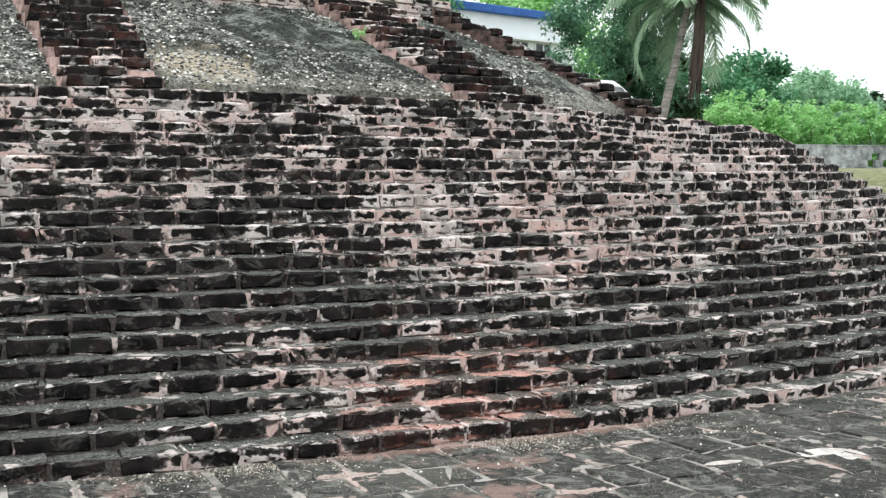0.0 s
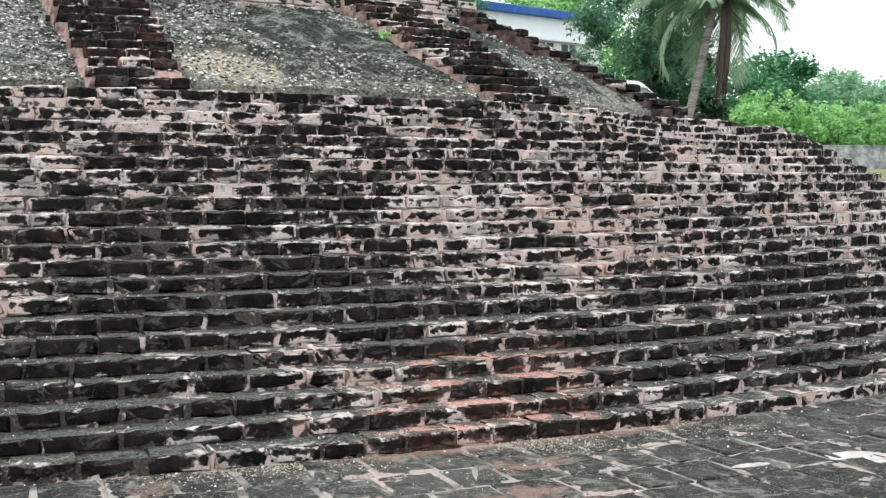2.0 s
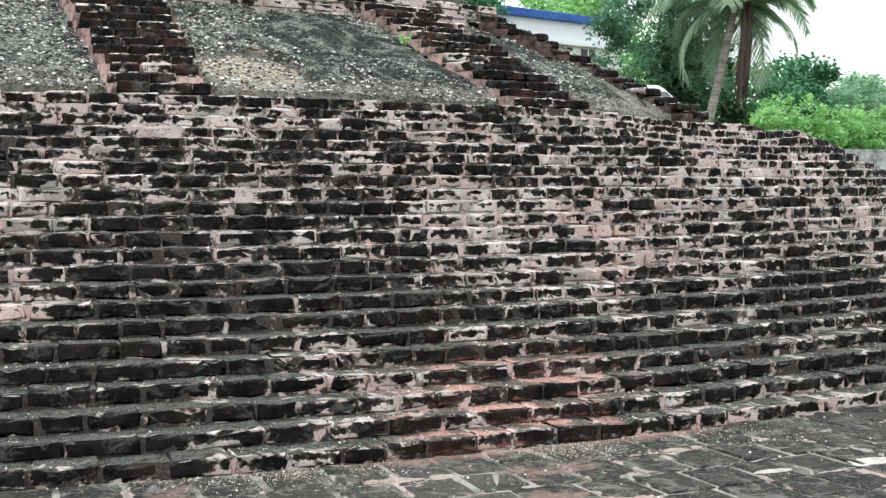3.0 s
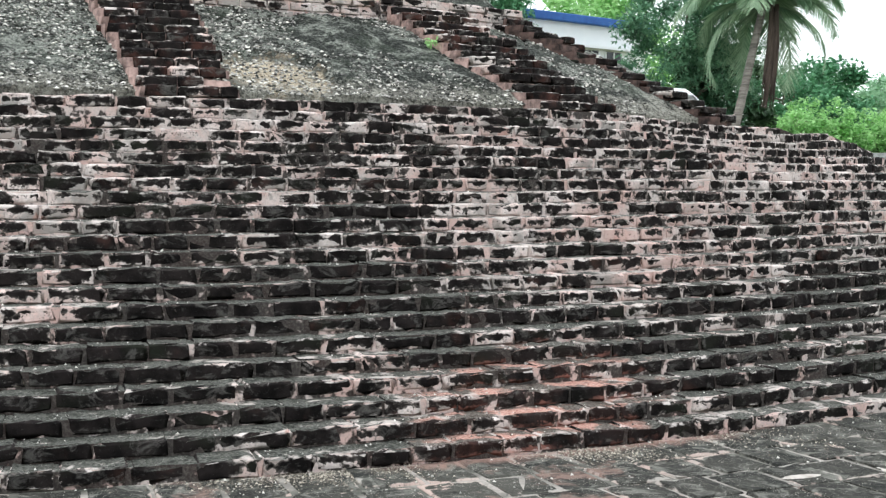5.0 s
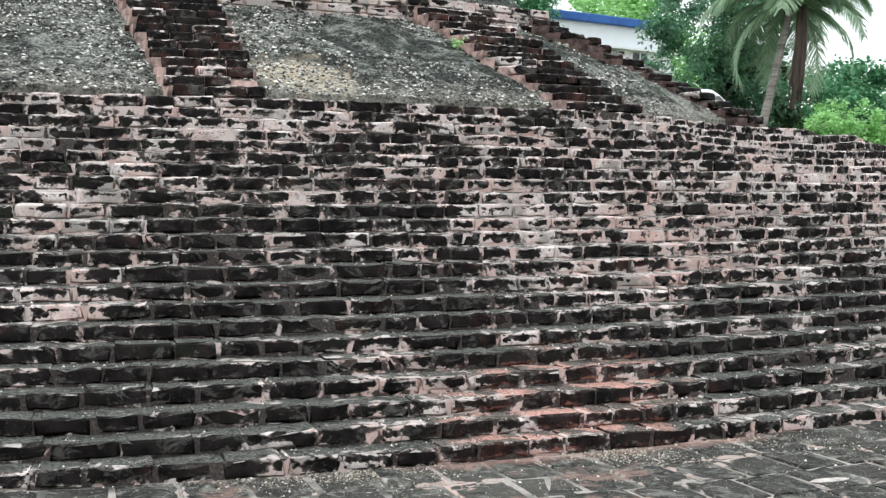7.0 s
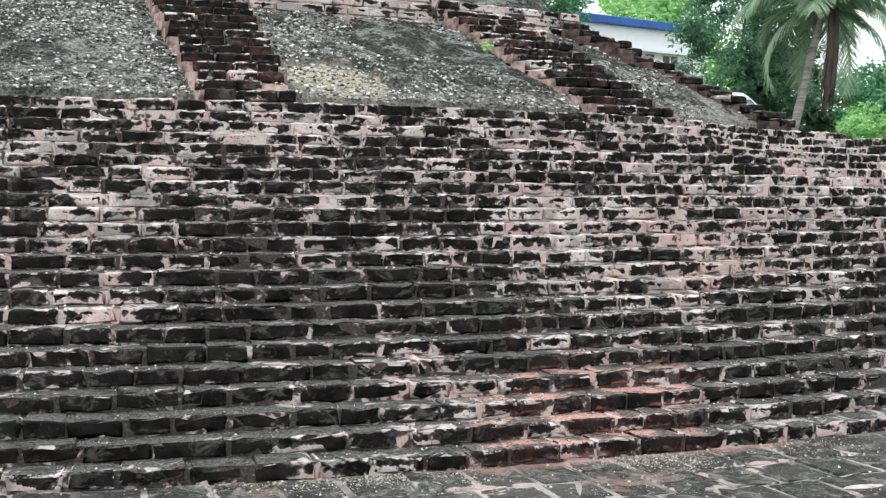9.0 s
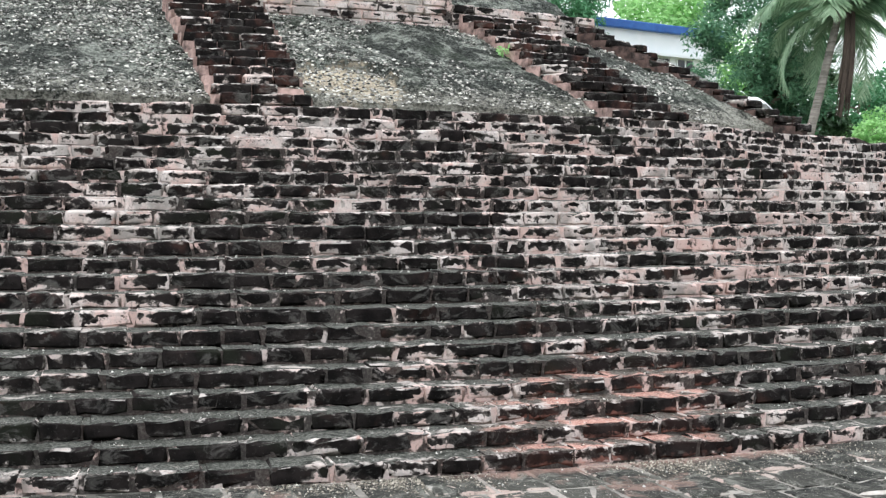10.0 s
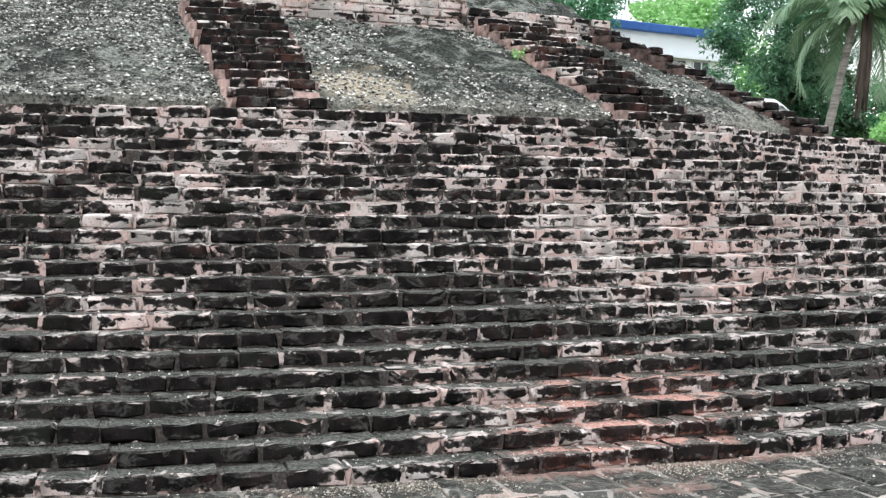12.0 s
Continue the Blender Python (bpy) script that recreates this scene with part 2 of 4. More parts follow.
def gravel_material():
    t = Tree("gravel_fill")
    fine, mid, wide = t.noise(30, 6, 0.78), t.noise(4.5, 5, 0.65, seed=3, warp=0.7), t.noise(0.9, 3, 0.55, seed=8, warp=0.4)
    soil = t.mix(t.step(fine, 0.40, 0.68), (0.010, 0.013, 0.011), (0.15, 0.165, 0.145))
    grit = t.mix(t.step(fine, 0.36, 0.60), (0.035, 0.042, 0.036), (0.46, 0.49, 0.43))
    c = t.mix(t.step(t.math("ADD", t.math("MULTIPLY", mid, 0.7), t.math("MULTIPLY", wide, 0.35)), 0.48, 0.60), soil, grit)
    c = t.mix(t.step(t.noise(1.7, 3, 0.6, seed=37), 0.52, 0.68, 0, 0.4), c, (0.07, 0.095, 0.065))
    # a washed-out sandy hollow by the first rib
    pos = t.xyz(t.geo.outputs["Position"])
    ex = t.math("DIVIDE", t.math("SUBTRACT", pos[0], SANDY[0]), 0.52)
    ey = t.math("DIVIDE", t.math("SUBTRACT", pos[1], SANDY[1]), 0.50)
    d2 = t.math("ADD", t.math("ADD", t.math("MULTIPLY", ex, ex), t.math("MULTIPLY", ey, ey)), t.math("ADD", t.math("MULTIPLY", mid, 3.0), t.math("MULTIPLY", fine, 1.6)))
    c = t.mix(t.step(d2, 2.8, 3.5, 0.95, 0.0), c, t.mix(t.step(fine, 0.36, 0.58), (0.36, 0.29, 0.20), (0.88, 0.78, 0.60)))
    # paler grit gathers at the foot of the slope
    rim = t.math("SUBTRACT", t.math("ADD", t.math("MULTIPLY", mid, 0.5), t.math("MULTIPLY", fine, 0.4)), t.math("MULTIPLY", t.math("SUBTRACT", pos[2], 2.56), 0.6))
    c = t.mix(t.step(rim, 0.46, 0.62, 0, 0.65), c, t.mix(t.step(fine, 0.36, 0.6), (0.16, 0.155, 0.13), (0.52, 0.50, 0.43)))
    t.bump(t.math("ADD", t.math("MULTIPLY", fine, 1.6), mid), 1.0, 0.05)
    return t.done(c, 0.95, 0.2)


def foot_stain(t, mid):
    """Red brick wash that has run out onto the paving along the foot of the wall."""
    pos = t.xyz(t.geo.outputs["Position"])
    x, y = t.math("SUBTRACT", pos[0], CX), t.math("SUBTRACT", pos[1], CY)
    off = t.math("SUBTRACT", t.math("SQRT", t.math("ADD", t.math("MULTIPLY", x, x), t.math("MULTIPLY", y, y))), R0)
    near = t.step(t.math("ADD", off, t.math("MULTIPLY", mid, 0.35)), 0.20, 0.36, 0.6, 0.0)
    along = t.math("DIVIDE", t.math("SUBTRACT", pos[0], 0.35), 1.1)
    return t.math("MULTIPLY", near, t.step(t.math("MULTIPLY", along, along), 0.4, 1.2, 1.0, 0.0))


def paver_material():
    t = Tree("mossy_paver")
    fine, mid, wide = t.noise(48, 6, 0.75), t.noise(7, 5, 0.65, seed=3, warp=0.6), t.noise(0.9, 3, 0.5, seed=8, warp=0.6)
    c = t.mix(t.step(mid, 0.40, 0.60), (0.007, 0.009, 0.008), (0.046, 0.047, 0.041))
    c = t.mix(t.step(fine, 0.48, 0.66, 0, 0.7), c, (0.13, 0.13, 0.115))
    c = t.mix(t.step(t.noise(16, 5, 0.7, seed=53, stretch=(1, 2.5, 1)), 0.58, 0.66, 0, 0.6), c, (0.30, 0.30, 0.27))
    c = t.mix(t.math("MULTIPLY", t.obj.outputs["Random"], 0.35), c, (0.055, 0.052, 0.045))
    c = t.mix(t.step(wide, 0.54, 0.70, 0, 0.45), c, (0.11, 0.11, 0.095))
    c = t.mix(t.step(t.noise(5.5, 5, 0.7, seed=121, warp=0.8), 0.52, 0.64, 0, 0.65), c, t.mix(fine, (0.09, 0.095, 0.082), (0.36, 0.36, 0.32)))
    c = t.mix(t.step(t.noise(3.1, 4, 0.65, seed=123, warp=0.8), 0.54, 0.66, 0, 0.75), c, (0.010, 0.013, 0.011))
    local = t.n.new("ShaderNodeAttribute")
    local.attribute_name = "block"
    lx, ly, lz = t.xyz(local.outputs["Vector"])
    rim = t.math("MAXIMUM", t.math("ABSOLUTE", lx), t.math("ABSOLUTE", ly))
    lime = t.math("ADD", t.step(rim, 0.40, 0.50, 0.0, 0.13), t.math("ADD", t.math("MULTIPLY", t.noise(2.4, 4, 0.6, seed=14), 0.9), t.math("MULTIPLY", t.noise(13, 4, 0.6, seed=15), 0.5)))
    pale = t.mix(t.step(t.noise(1.7, 2, 0.5, seed=26), 0.4, 0.6), (0.40, 0.385, 0.35), (0.54, 0.42, 0.37))
    c = t.mix(t.step(lime, 0.84, 0.90, 0, 0.85), c, pale)
    rosy = t.math("ADD", t.math("MULTIPLY", t.noise(1.15, 3, 0.6, seed=101, warp=0.5), 0.8), t.math("MULTIPLY", mid, 0.35))
    c = t.mix(t.step(rosy, 0.65, 0.74, 0, 0.6), c, t.mix(fine, (0.16, 0.09, 0.075), (0.46, 0.32, 0.27)))
    c = t.mix(foot_stain(t, mid), c, t.mix(fine, (0.20, 0.10, 0.08), (0.60, 0.40, 0.34)))
    speck = t.math("MULTIPLY", t.step(t.cells(80), 0.19, 0.13), t.step(t.noise(5, 2, 0.5, seed=41), 0.42, 0.56))
    c = t.mix(speck, c, (0.60, 0.57, 0.50))
    t.bump(t.math("ADD", fine, mid), 0.9, 0.012)
    return t.done(c, t.step(mid, 0.3, 0.7, 0.75, 0.95), 0.12)


def joint_material():
    t = Tree("paving_joint")
    fine, mid = t.noise(60, 4, 0.7), t.noise(2.2, 4, 0.6, seed=3)
    c = t.mix(t.step(mid, 0.40, 0.62), (0.085, 0.09, 0.078), (0.38, 0.355, 0.325))
    c = t.mix(t.step(fine, 0.4, 0.7, 0, 0.5), c, (0.15, 0.14, 0.12))
    c = t.mix(foot_stain(t, mid), c, t.mix(fine, (0.20, 0.10, 0.08), (0.60, 0.40, 0.34)))
    t.bump(fine, 0.8, 0.006)
    return t.done(c, 0.95, 0.1)


def plain_material(name, a, b, scale=8, rough=0.8, strength=0.3, distance=0.01, stretch=None, spec=0.3):
    t = Tree(name)
    n1, n2 = t.noise(scale, 5, 0.65, stretch), t.noise(scale * 0.17, 3, 0.5, stretch, seed=6)
    c = t.mix(t.step(t.math("ADD", t.math("MULTIPLY", n1, 0.6), t.math("MULTIPLY", n2, 0.4)), 0.35, 0.65), a, b)
    t.bump(n1, strength, distance)
    return t.done(c, rough, spec)


def leaf_material(name, a, b, glow=0.25):
    """Leaves: colour by island and by clump, some light passing through."""
    t = Tree(name)
    n = t.noise(0.9, 3, 0.6)
    f = t.math("ADD", t.math("MULTIPLY", t.geo.outputs["Random Per Island"], 0.5), t.math("MULTIPLY", t.step(n, 0.3, 0.7), 0.5))
    c = t.mix(f, a, b)
    t.done(c, 0.55, 0.35)
    tr = t.n.new("ShaderNodeBsdfTranslucent")
    t.l.new(c, tr.inputs[0])
    mixer = t.n.new("ShaderNodeMixShader")
    mixer.inputs[0].default_value = glow
    t.l.new(t.bsdf.outputs[0], mixer.inputs[1])
    t.l.new(tr.outputs[0], mixer.inputs[2])
    t.l.new(mixer.outputs[0], t.n["Material Output"].inputs[0])
    return t.mat


def stone_material(name, dark, light):
    """Loose stones, most of them dull, some bright."""
    t = Tree(name)
    f = t.math("POWER", t.geo.outputs["Random Per Island"], 1.9)
    return t.done(t.mix(f, dark, light), 0.85, 0.3)


MASONRY = masonry_material("old_brick")
RIB_BRICK = masonry_material("rib_brick", -0.022, 0.10)
RIB_DARK = masonry_material("dark_rib_brick", -0.036, 0.06)
RING_BRICK = masonry_material("ring_brick", 0.022, 0.05)
MORTAR = mortar_material()
PINK_LIME = plain_material("pink_lime", (0.05, 0.038, 0.034), (0.50, 0.35, 0.31), 9, 0.95, 0.9, 0.012)
DARK_LIME = plain_material("dark_lime", (0.012, 0.010, 0.009), (0.15, 0.098, 0.084), 9, 0.95, 0.9, 0.012)
GRAVEL = gravel_material()
PAVER = paver_material()
JOINT = joint_material()
SAND = stone_material("tan_sand", (0.12, 0.105, 0.085), (0.62, 0.57, 0.48))
LIME = plain_material("white_lime", (0.30, 0.27, 0.24), (0.62, 0.59, 0.55), 14, 0.9, 0.5, 0.004)
PEBBLE = stone_material("shell_and_pebble", (0.035, 0.037, 0.032), (0.92, 0.90, 0.83))
GRASS_SOIL = plain_material("dry_grass_soil", (0.10, 0.12, 0.05), (0.24, 0.24, 0.13), 5, 0.95, 0.8, 0.03)
WHITE_WALL = plain_material("white_paint", (0.76, 0.80, 0.81), (0.84, 0.86, 0.87), 1.5, 0.7, 0.1)
BLUE_PAINT = plain_material("blue_paint", (0.015, 0.08, 0.30), (0.03, 0.13, 0.42), 3, 0.5, 0.1)
DARK_GLASS = plain_material("dark_window", (0.02, 0.025, 0.03), (0.05, 0.055, 0.06), 2, 0.2, 0.0)
GREY_BLOCK = plain_material("grey_cement_block", (0.13, 0.14, 0.14), (0.52, 0.54, 0.54), 3.2, 0.9, 0.5)
BARK = plain_material("bark", (0.09, 0.075, 0.06), (0.22, 0.19, 0.15), 7, 0.95, 0.9, 0.03, (1, 1, 0.3))
PALM_BARK = plain_material("palm_bark", (0.12, 0.11, 0.095), (0.30, 0.28, 0.245), 6, 0.95, 0.9, 0.03, (0.5, 0.5, 3))
DRY_FROND = plain_material("dry_frond", (0.022, 0.018, 0.015), (0.11, 0.085, 0.068), 9, 0.9, 0.5, 0.02, (1, 1, 0.2))
LEAF_DARK = leaf_material("leaf_dark", (0.018, 0.045, 0.022), (0.065, 0.14, 0.06))
LEAF_MID = leaf_material("leaf_mid", (0.035, 0.15, 0.07), (0.17, 0.42, 0.21))
LEAF_FEATHER = leaf_material("leaf_feather", (0.03, 0.12, 0.06), (0.24, 0.46, 0.28), 0.3)
LEAF_BRIGHT = leaf_material("leaf_bright", (0.14, 0.36, 0.10), (0.52, 0.82, 0.38), 0.45)
# distance haze put into the leaf colour: paler, greyer green for far trees
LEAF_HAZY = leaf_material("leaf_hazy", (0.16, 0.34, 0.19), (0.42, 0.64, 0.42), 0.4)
LEAF_PALM = leaf_material("leaf_palm", (0.10, 0.22, 0.12), (0.52, 0.68, 0.47), 0.4)


# ---- building helpers ----
def link_mesh(name, verts, faces, mat, parent=None, label="", smooth=False):
    me = bpy.data.meshes.new(name)
    me.from_pydata(verts, [], faces)
    me.materials.append(mat)
    if smooth:
        me.polygons.foreach_set("use_smooth", [True] * len(me.polygons))
    me.update()
    ob = new(name, me)
    if parent is not None:
        ob.parent = parent
    if label:
        tagged(ob, label)
    return ob


def part(name, bm, mat, parent, label=""):
    me = bpy.data.meshes.new(name)
    bm.to_mesh(me)
    bm.free()
    me.materials.append(mat)
    ob = new(name, me)
    ob.parent = parent
    if label:
        tagged(ob, label)
    return ob


def holder(name, place=(0, 0, 0)):
    ob = new(name)
    ob.location = place
    ob.empty_display_size = 0.2
    return ob


def worn_block(rng, size, chip=0.014, rough=0.006):
    """A block of about that size with a chipped front and uneven faces, as a unit block: points and faces."""
    bm = bmesh.new()
    bmesh.ops.create_cube(bm, size=1.0, matrix=Matrix.Diagonal((*size, 1)))
    front = [e for e in bm.edges if all(v.co.y < 0 for v in e.verts)]
    top = [e for e in bm.edges if all(v.co.z > 0 for v in e.verts) and e not in front and abs(e.verts[0].co.x - e.verts[1].co.x) < 1e-6]
    bmesh.ops.bevel(bm, geom=front + top, offset=chip * rng.uniform(0.7, 1.3), segments=1, affect="EDGES", clamp_overlap=True)
    for cut in (-0.18, 0.16):
        geom = list(bm.verts) + list(bm.edges) + list(bm.faces)
        bmesh.ops.bisect_plane(bm, geom=geom, plane_co=(size[0] * (cut + rng.uniform(-0.08, 0.08)), 0, 0), plane_no=(1, rng.uniform(-0.2, 0.2), rng.uniform(-0.3, 0.3)))
    for v in bm.verts:
        v.co += Vector((rng.uniform(-1, 1), rng.uniform(-1, 1), rng.uniform(-1, 1) * 0.8)) * rough
        v.co = Vector((v.co.x / size[0], v.co.y / size[1], v.co.z / size[2]))
    pts = [v.co.copy() for v in bm.verts]
    bm.verts.index_update()
    faces = [[v.index for v in f.verts] for f in bm.faces]
    bm.free()
    # normals that keep the faces flat and round the chipped edges
    real = [Vector((p.x * size[0], p.y * size[1], p.z * size[2])) for p in pts]
    sums = [Vector() for _ in pts]
    for f in faces:
        area = Vector()
        for i in range(1, len(f) - 1):
            area += (real[f[i]] - real[f[0]]).cross(real[f[i + 1]] - real[f[0]])
        for i in f:
            sums[i] += area * area.length
    normals = [Vector((n.x * size[0], n.y * size[1], n.z * size[2])).normalized() for n in sums]
    return pts, faces, normals


def store_block(me, pts):
    """Keep each point's place inside its block, for the materials."""
    at = me.attributes.new("block", "FLOAT_VECTOR", "POINT")
    at.data.foreach_set("vector", [c for p in pts for c in p])


def block_mesh(name, block, mat):
    me = bpy.data.meshes.new(name)
    me.from_pydata([tuple(p) for p in block[0]], [], block[1])
    me.materials.append(mat)
    me.update()
    store_block(me, block[0])
    me.polygons.foreach_set("use_smooth", [True] * len(me.polygons))
    me.normals_split_custom_set_from_vertices([tuple(n) for n in block[2]])
    return me


class Pile:
    """Blocks of one kind: the near ones become objects, the rest one joined mesh."""

    def __init__(self, seed, mat, name, size, kinds=10, chip=0.014, rough=0.006):
        rng = random.Random(seed)
        self.blocks = [worn_block(rng, size, chip, rough) for _ in range(kinds)]
        self.meshes = [block_mesh(name, b, mat) for b in self.blocks]
        self.mat, self.name, self.rng = mat, name, rng
        self.v, self.f, self.p, self.n = [], [], [], []

    def add(self, m, parent=None):
        i = self.rng.randrange(len(self.blocks))
        if parent is not None:
            ob = new(self.name, self.meshes[i])
            ob.parent = parent
            ob.matrix_basis = m
            return ob
        n = len(self.v)
        self.v += [tuple(m @ p) for p in self.blocks[i][0]]
        self.p += self.blocks[i][0]
        turned = m.to_3x3().inverted().transposed()
        self.n += [tuple((turned @ q).normalized()) for q in self.blocks[i][2]]
        self.f += [[n + j for j in f] for f in self.blocks[i][1]]

    def rest(self, name, parent, label=""):
        if self.v:
            ob = link_mesh(name, self.v, self.f, self.mat, parent, label)
            store_block(ob.data, self.p)
            flag = ob.data.attributes.new("joined", "FLOAT", "POINT")
            flag.data.foreach_set("value", [1.0] * len(self.p))
            ob.data.polygons.foreach_set("use_smooth", [True] * len(ob.data.polygons))
            ob.data.normals_split_custom_set_from_vertices(self.n)
            tagged(ob, kind="stuff")


def block_at(r_front, deg, z, length, depth, height, turn=0.0, tip=0.0):
    """The pose of a block whose front face lies at radius r_front."""
    mid = polar(r_front - depth / 2, deg, z + height / 2)
    return Matrix.Translation(mid) @ Matrix.Rotation(radians(deg + turn), 4, "Z") @ Matrix.Rotation(radians(tip), 4, "Y") @ Matrix.Diagonal((length, depth, height, 1))


# ---- ground ----
def terrain_z(r):
    """The paved court lies low; a bank climbs to the fields round it."""
    u = max(0.0, min(1.0, (r - 27.0) / 9.0))
    return -0.06 + 1.78 * u * u * (3 - 2 * u)


def build_ground():
    radii = [0, 14, 20, 23, 25, 27, 28.5, 30, 31.5, 33, 34.5, 36, 40, 50, 70, 110, 200, 500, 1500]
    verts, faces, n = [], [], 96
    for r in radii:
        for i in range(n):
            p = polar(r, 360 * i / n, 0)
            bump = 0.12 * noise.noise(Vector((p.x * 0.3, p.y * 0.3, 2))) if 27 < r < 200 else 0
            p.z = terrain_z(r) + bump
            verts.append(tuple(p))
    for a in range(len(radii) - 1):
        for i in range(n):
            j = (i + 1) % n
            faces.append((a * n + i, a * n + j, (a + 1) * n + j, (a + 1) * n + i))
    ob = link_mesh("ground", verts, faces, GRASS_SOIL, smooth=True)
    tagged(ob, "dry grassy soil rising in a bank round the court", "ground", kind="structure")


build_ground()


def build_pavement():
    """A joint bed with one paver set in it beside the next, in rings round the mound."""
    verts, faces = [], []
    rings, seg = [19.0 + 0.5 * i for i in range(16)], 120
    for r in rings:
        for i in range(seg + 1):
            deg = -70 + 200 * i / seg
            p = polar(r - bend(deg), deg, -0.005 + 0.003 * noise.noise(Vector((r * 2, deg * 0.8, 1))))
            verts.append(tuple(p))
    for a in range(len(rings) - 1):
        for i in range(seg):
            q = a * (seg + 1) + i
            faces.append((q, q + 1, q + seg + 2, q + seg + 1))
    bed = link_mesh("pavement", verts, faces, JOINT)
    tagged(bed, "old mossy brick paving with pale lime joints", "pavement", kind="structure")
    return bed


# ---- the stepped drum ----
LAST = {23: 50.5, 22: 55.0, 21: 60.0}     # the top courses have fallen beyond these bearings


def build_drum():
    drum = holder("brick_stupa_drum", (CX, CY, 0))
    tagged(drum, "round stepped drum of blackened old brick with torn lime mortar", "monument")
    inv = Matrix.Translation((-CX, -CY, 0))
    # mortar core, one step for each course, set back behind the brick faces
    verts, faces = [], []
    degs = [-180 + 2.5 * i for i in range(64)] + [-20 + 0.5 * i for i in range(54)] + [7 + 0.2 * i for i in range(270)] + [61 + 0.5 * i for i in range(49)] + [87.5 + 2.5 * i for i in range(37)]
    n = len(degs)
    lines = []
    for k in range(1, COURSES + 1):
        lines += [(k, 0), (k, 1)]
    for k, top in lines:
        for d in degs:
            kk = k
            if k in LAST and d > LAST[k] and d < 100:
                kk = min(c for c in LAST if d > LAST[c]) - 1
            rr = course_radius(kk, d) - 0.004 + 0.012 * noise.noise(Vector((d * 2.1, kk * 2, 5)))
            zz = (kk - 1 + (top if kk == k else 1)) * RISER + course_lift(kk, d) - 0.010 + 0.004 * noise.noise(Vector((d * 2.3, kk * 3, 8)))
            if k == 1 and not top:
                zz = -0.05
            verts.append(tuple(inv @ polar(rr, d, zz)))
    for a in range(len(lines) - 1):
        for i in range(n):
            j = (i + 1) % n
            faces.append((a * n + i, a * n + j, (a + 1) * n + j, (a + 1) * n + i))
    link_mesh("mortar_core", verts, faces, MORTAR, drum, "pale lime mortar bed")
    pile = Pile(3, MASONRY, "brick", (0.28, 0.30, 0.092), 36, 0.015, 0.0115)
    rng = random.Random(5)
    for k in range(1, COURSES + 1):
        deg = -16.0 + rng.uniform(0, 0.8)
        end = 343.5
        while deg < end:
            length = rng.choice((0.20, 0.22, 0.24, 0.27, 0.29, 0.34) if 25 < deg < 70 else (0.24, 0.28, 0.31, 0.34, 0.22, 0.38))
            r = course_radius(k, deg)
            width = math.degrees((length + rng.uniform(0.010, 0.026)) / r)
            mid = deg + width / 2
            deg += width
            if mid > 180:
                mid -= 360
            if LAST.get(k, 100) < mid < 100:
                continue
            if k >= 22 and rng.random() < 0.05 or rng.random() < 0.002:
                continue
            out = rng.uniform(0.000, 0.015)
            # the face follows the turn of the eroded flank
            slope = math.degrees(math.atan2(bend(mid + 0.5) - bend(mid - 0.5), math.radians(1.0) * r))
            m = inv @ block_at(course_radius(k, mid) + out, mid, (k - 1) * RISER + course_lift(k, mid) + 0.001, length, 0.30, RISER - 0.004 + rng.uniform(-0.006, 0.003), slope + rng.uniform(-1.2, 1.2), rng.uniform(-0.9, 0.9))
            near = k <= 11 and 18.0 < mid < 36.0
            pile.add(m, drum if near else None)
    pile.rest("further_brickwork", drum, "the further bricks of the drum")
    return drum


build_drum()

# ---- the dome's radial ribs, gravel slopes and upper ring ----
# bearing, width at foot and head, sideways drift of the head
RIBS = [(22.82, 0.835, 1.04, -0.16), (37.5, 1.0, 1.08, -0.12), (46.3, 0.36, 0.42, -0.74), (8.3, 0.83, 1.0, -0.1)]


def slope_bumps(q):
    # the washed-out hollow, broken off sharply at its head
    e = Vector(((q.x - SANDY[0]) / 0.62, (q.y - SANDY[1]) / 0.58, 0))
    e.x += 0.35 * noise.noise(q * 3.1)
    e.y += 0.35 * noise.noise(q * 3.7 + Vector((5, 0, 0)))
    scoop = -0.09 * max(0.0, min(1.0, (1.0 - e.length) * 9)) * max(0.0, min(1.0, 0.35 + 0.65 * e.y))
    return scoop + 0.045 * noise.noise(q * 1.4) + 0.022 * noise.noise(q * 5) + 0.016 * noise.noise(q * 16) + 0.010 * noise.noise(q * 40)


def build_slope():
    verts, faces = [], []
    radii = [RIM_R - 0.20 - i * (RIM_R - SLOPE_R + 1.45) / 100 for i in range(101)]
    degs = [-30 + 0.8 * i for i in range(46)] + [7 + 0.14 * i for i in range(310)] + [51 + i for i in range(20)]
    for r in radii:
        for d in degs:
            p = polar(r - bend(d) * 0.9, d, slope_z(r))
            q = Vector((p.x, p.y, 0))
            p.z += slope_bumps(q) - 1.3 * rim_sag(d) * max(0.0, 1 - (RIM_R - r) / 1.3)
            if d > 22 and r < SLOPE_R + 0.35:
                p.z -= 0.14 * max(0.0, noise.noise(q * 2.2) + 0.1)
            if d > 46.8:
                p.z -= min(0.7, (d - 46.8) * 0.35)
            verts.append(tuple(p))
    n = len(degs)
    verts[:n] = [(x, y, RIM_Z - 0.4) for x, y, z in verts[n:2 * n]]
    for a in range(len(radii) - 1):
        for i in range(n - 1):
            faces.append((a * n + i, a * n + i + 1, (a + 1) * n + i + 1, (a + 1) * n + i))
    ob = link_mesh("gravel_slope", verts, faces, GRAVEL, smooth=True)
    tagged(ob, "grey gravel and shell fill sloping between the brick ribs", "gravel", kind="structure")


build_slope()


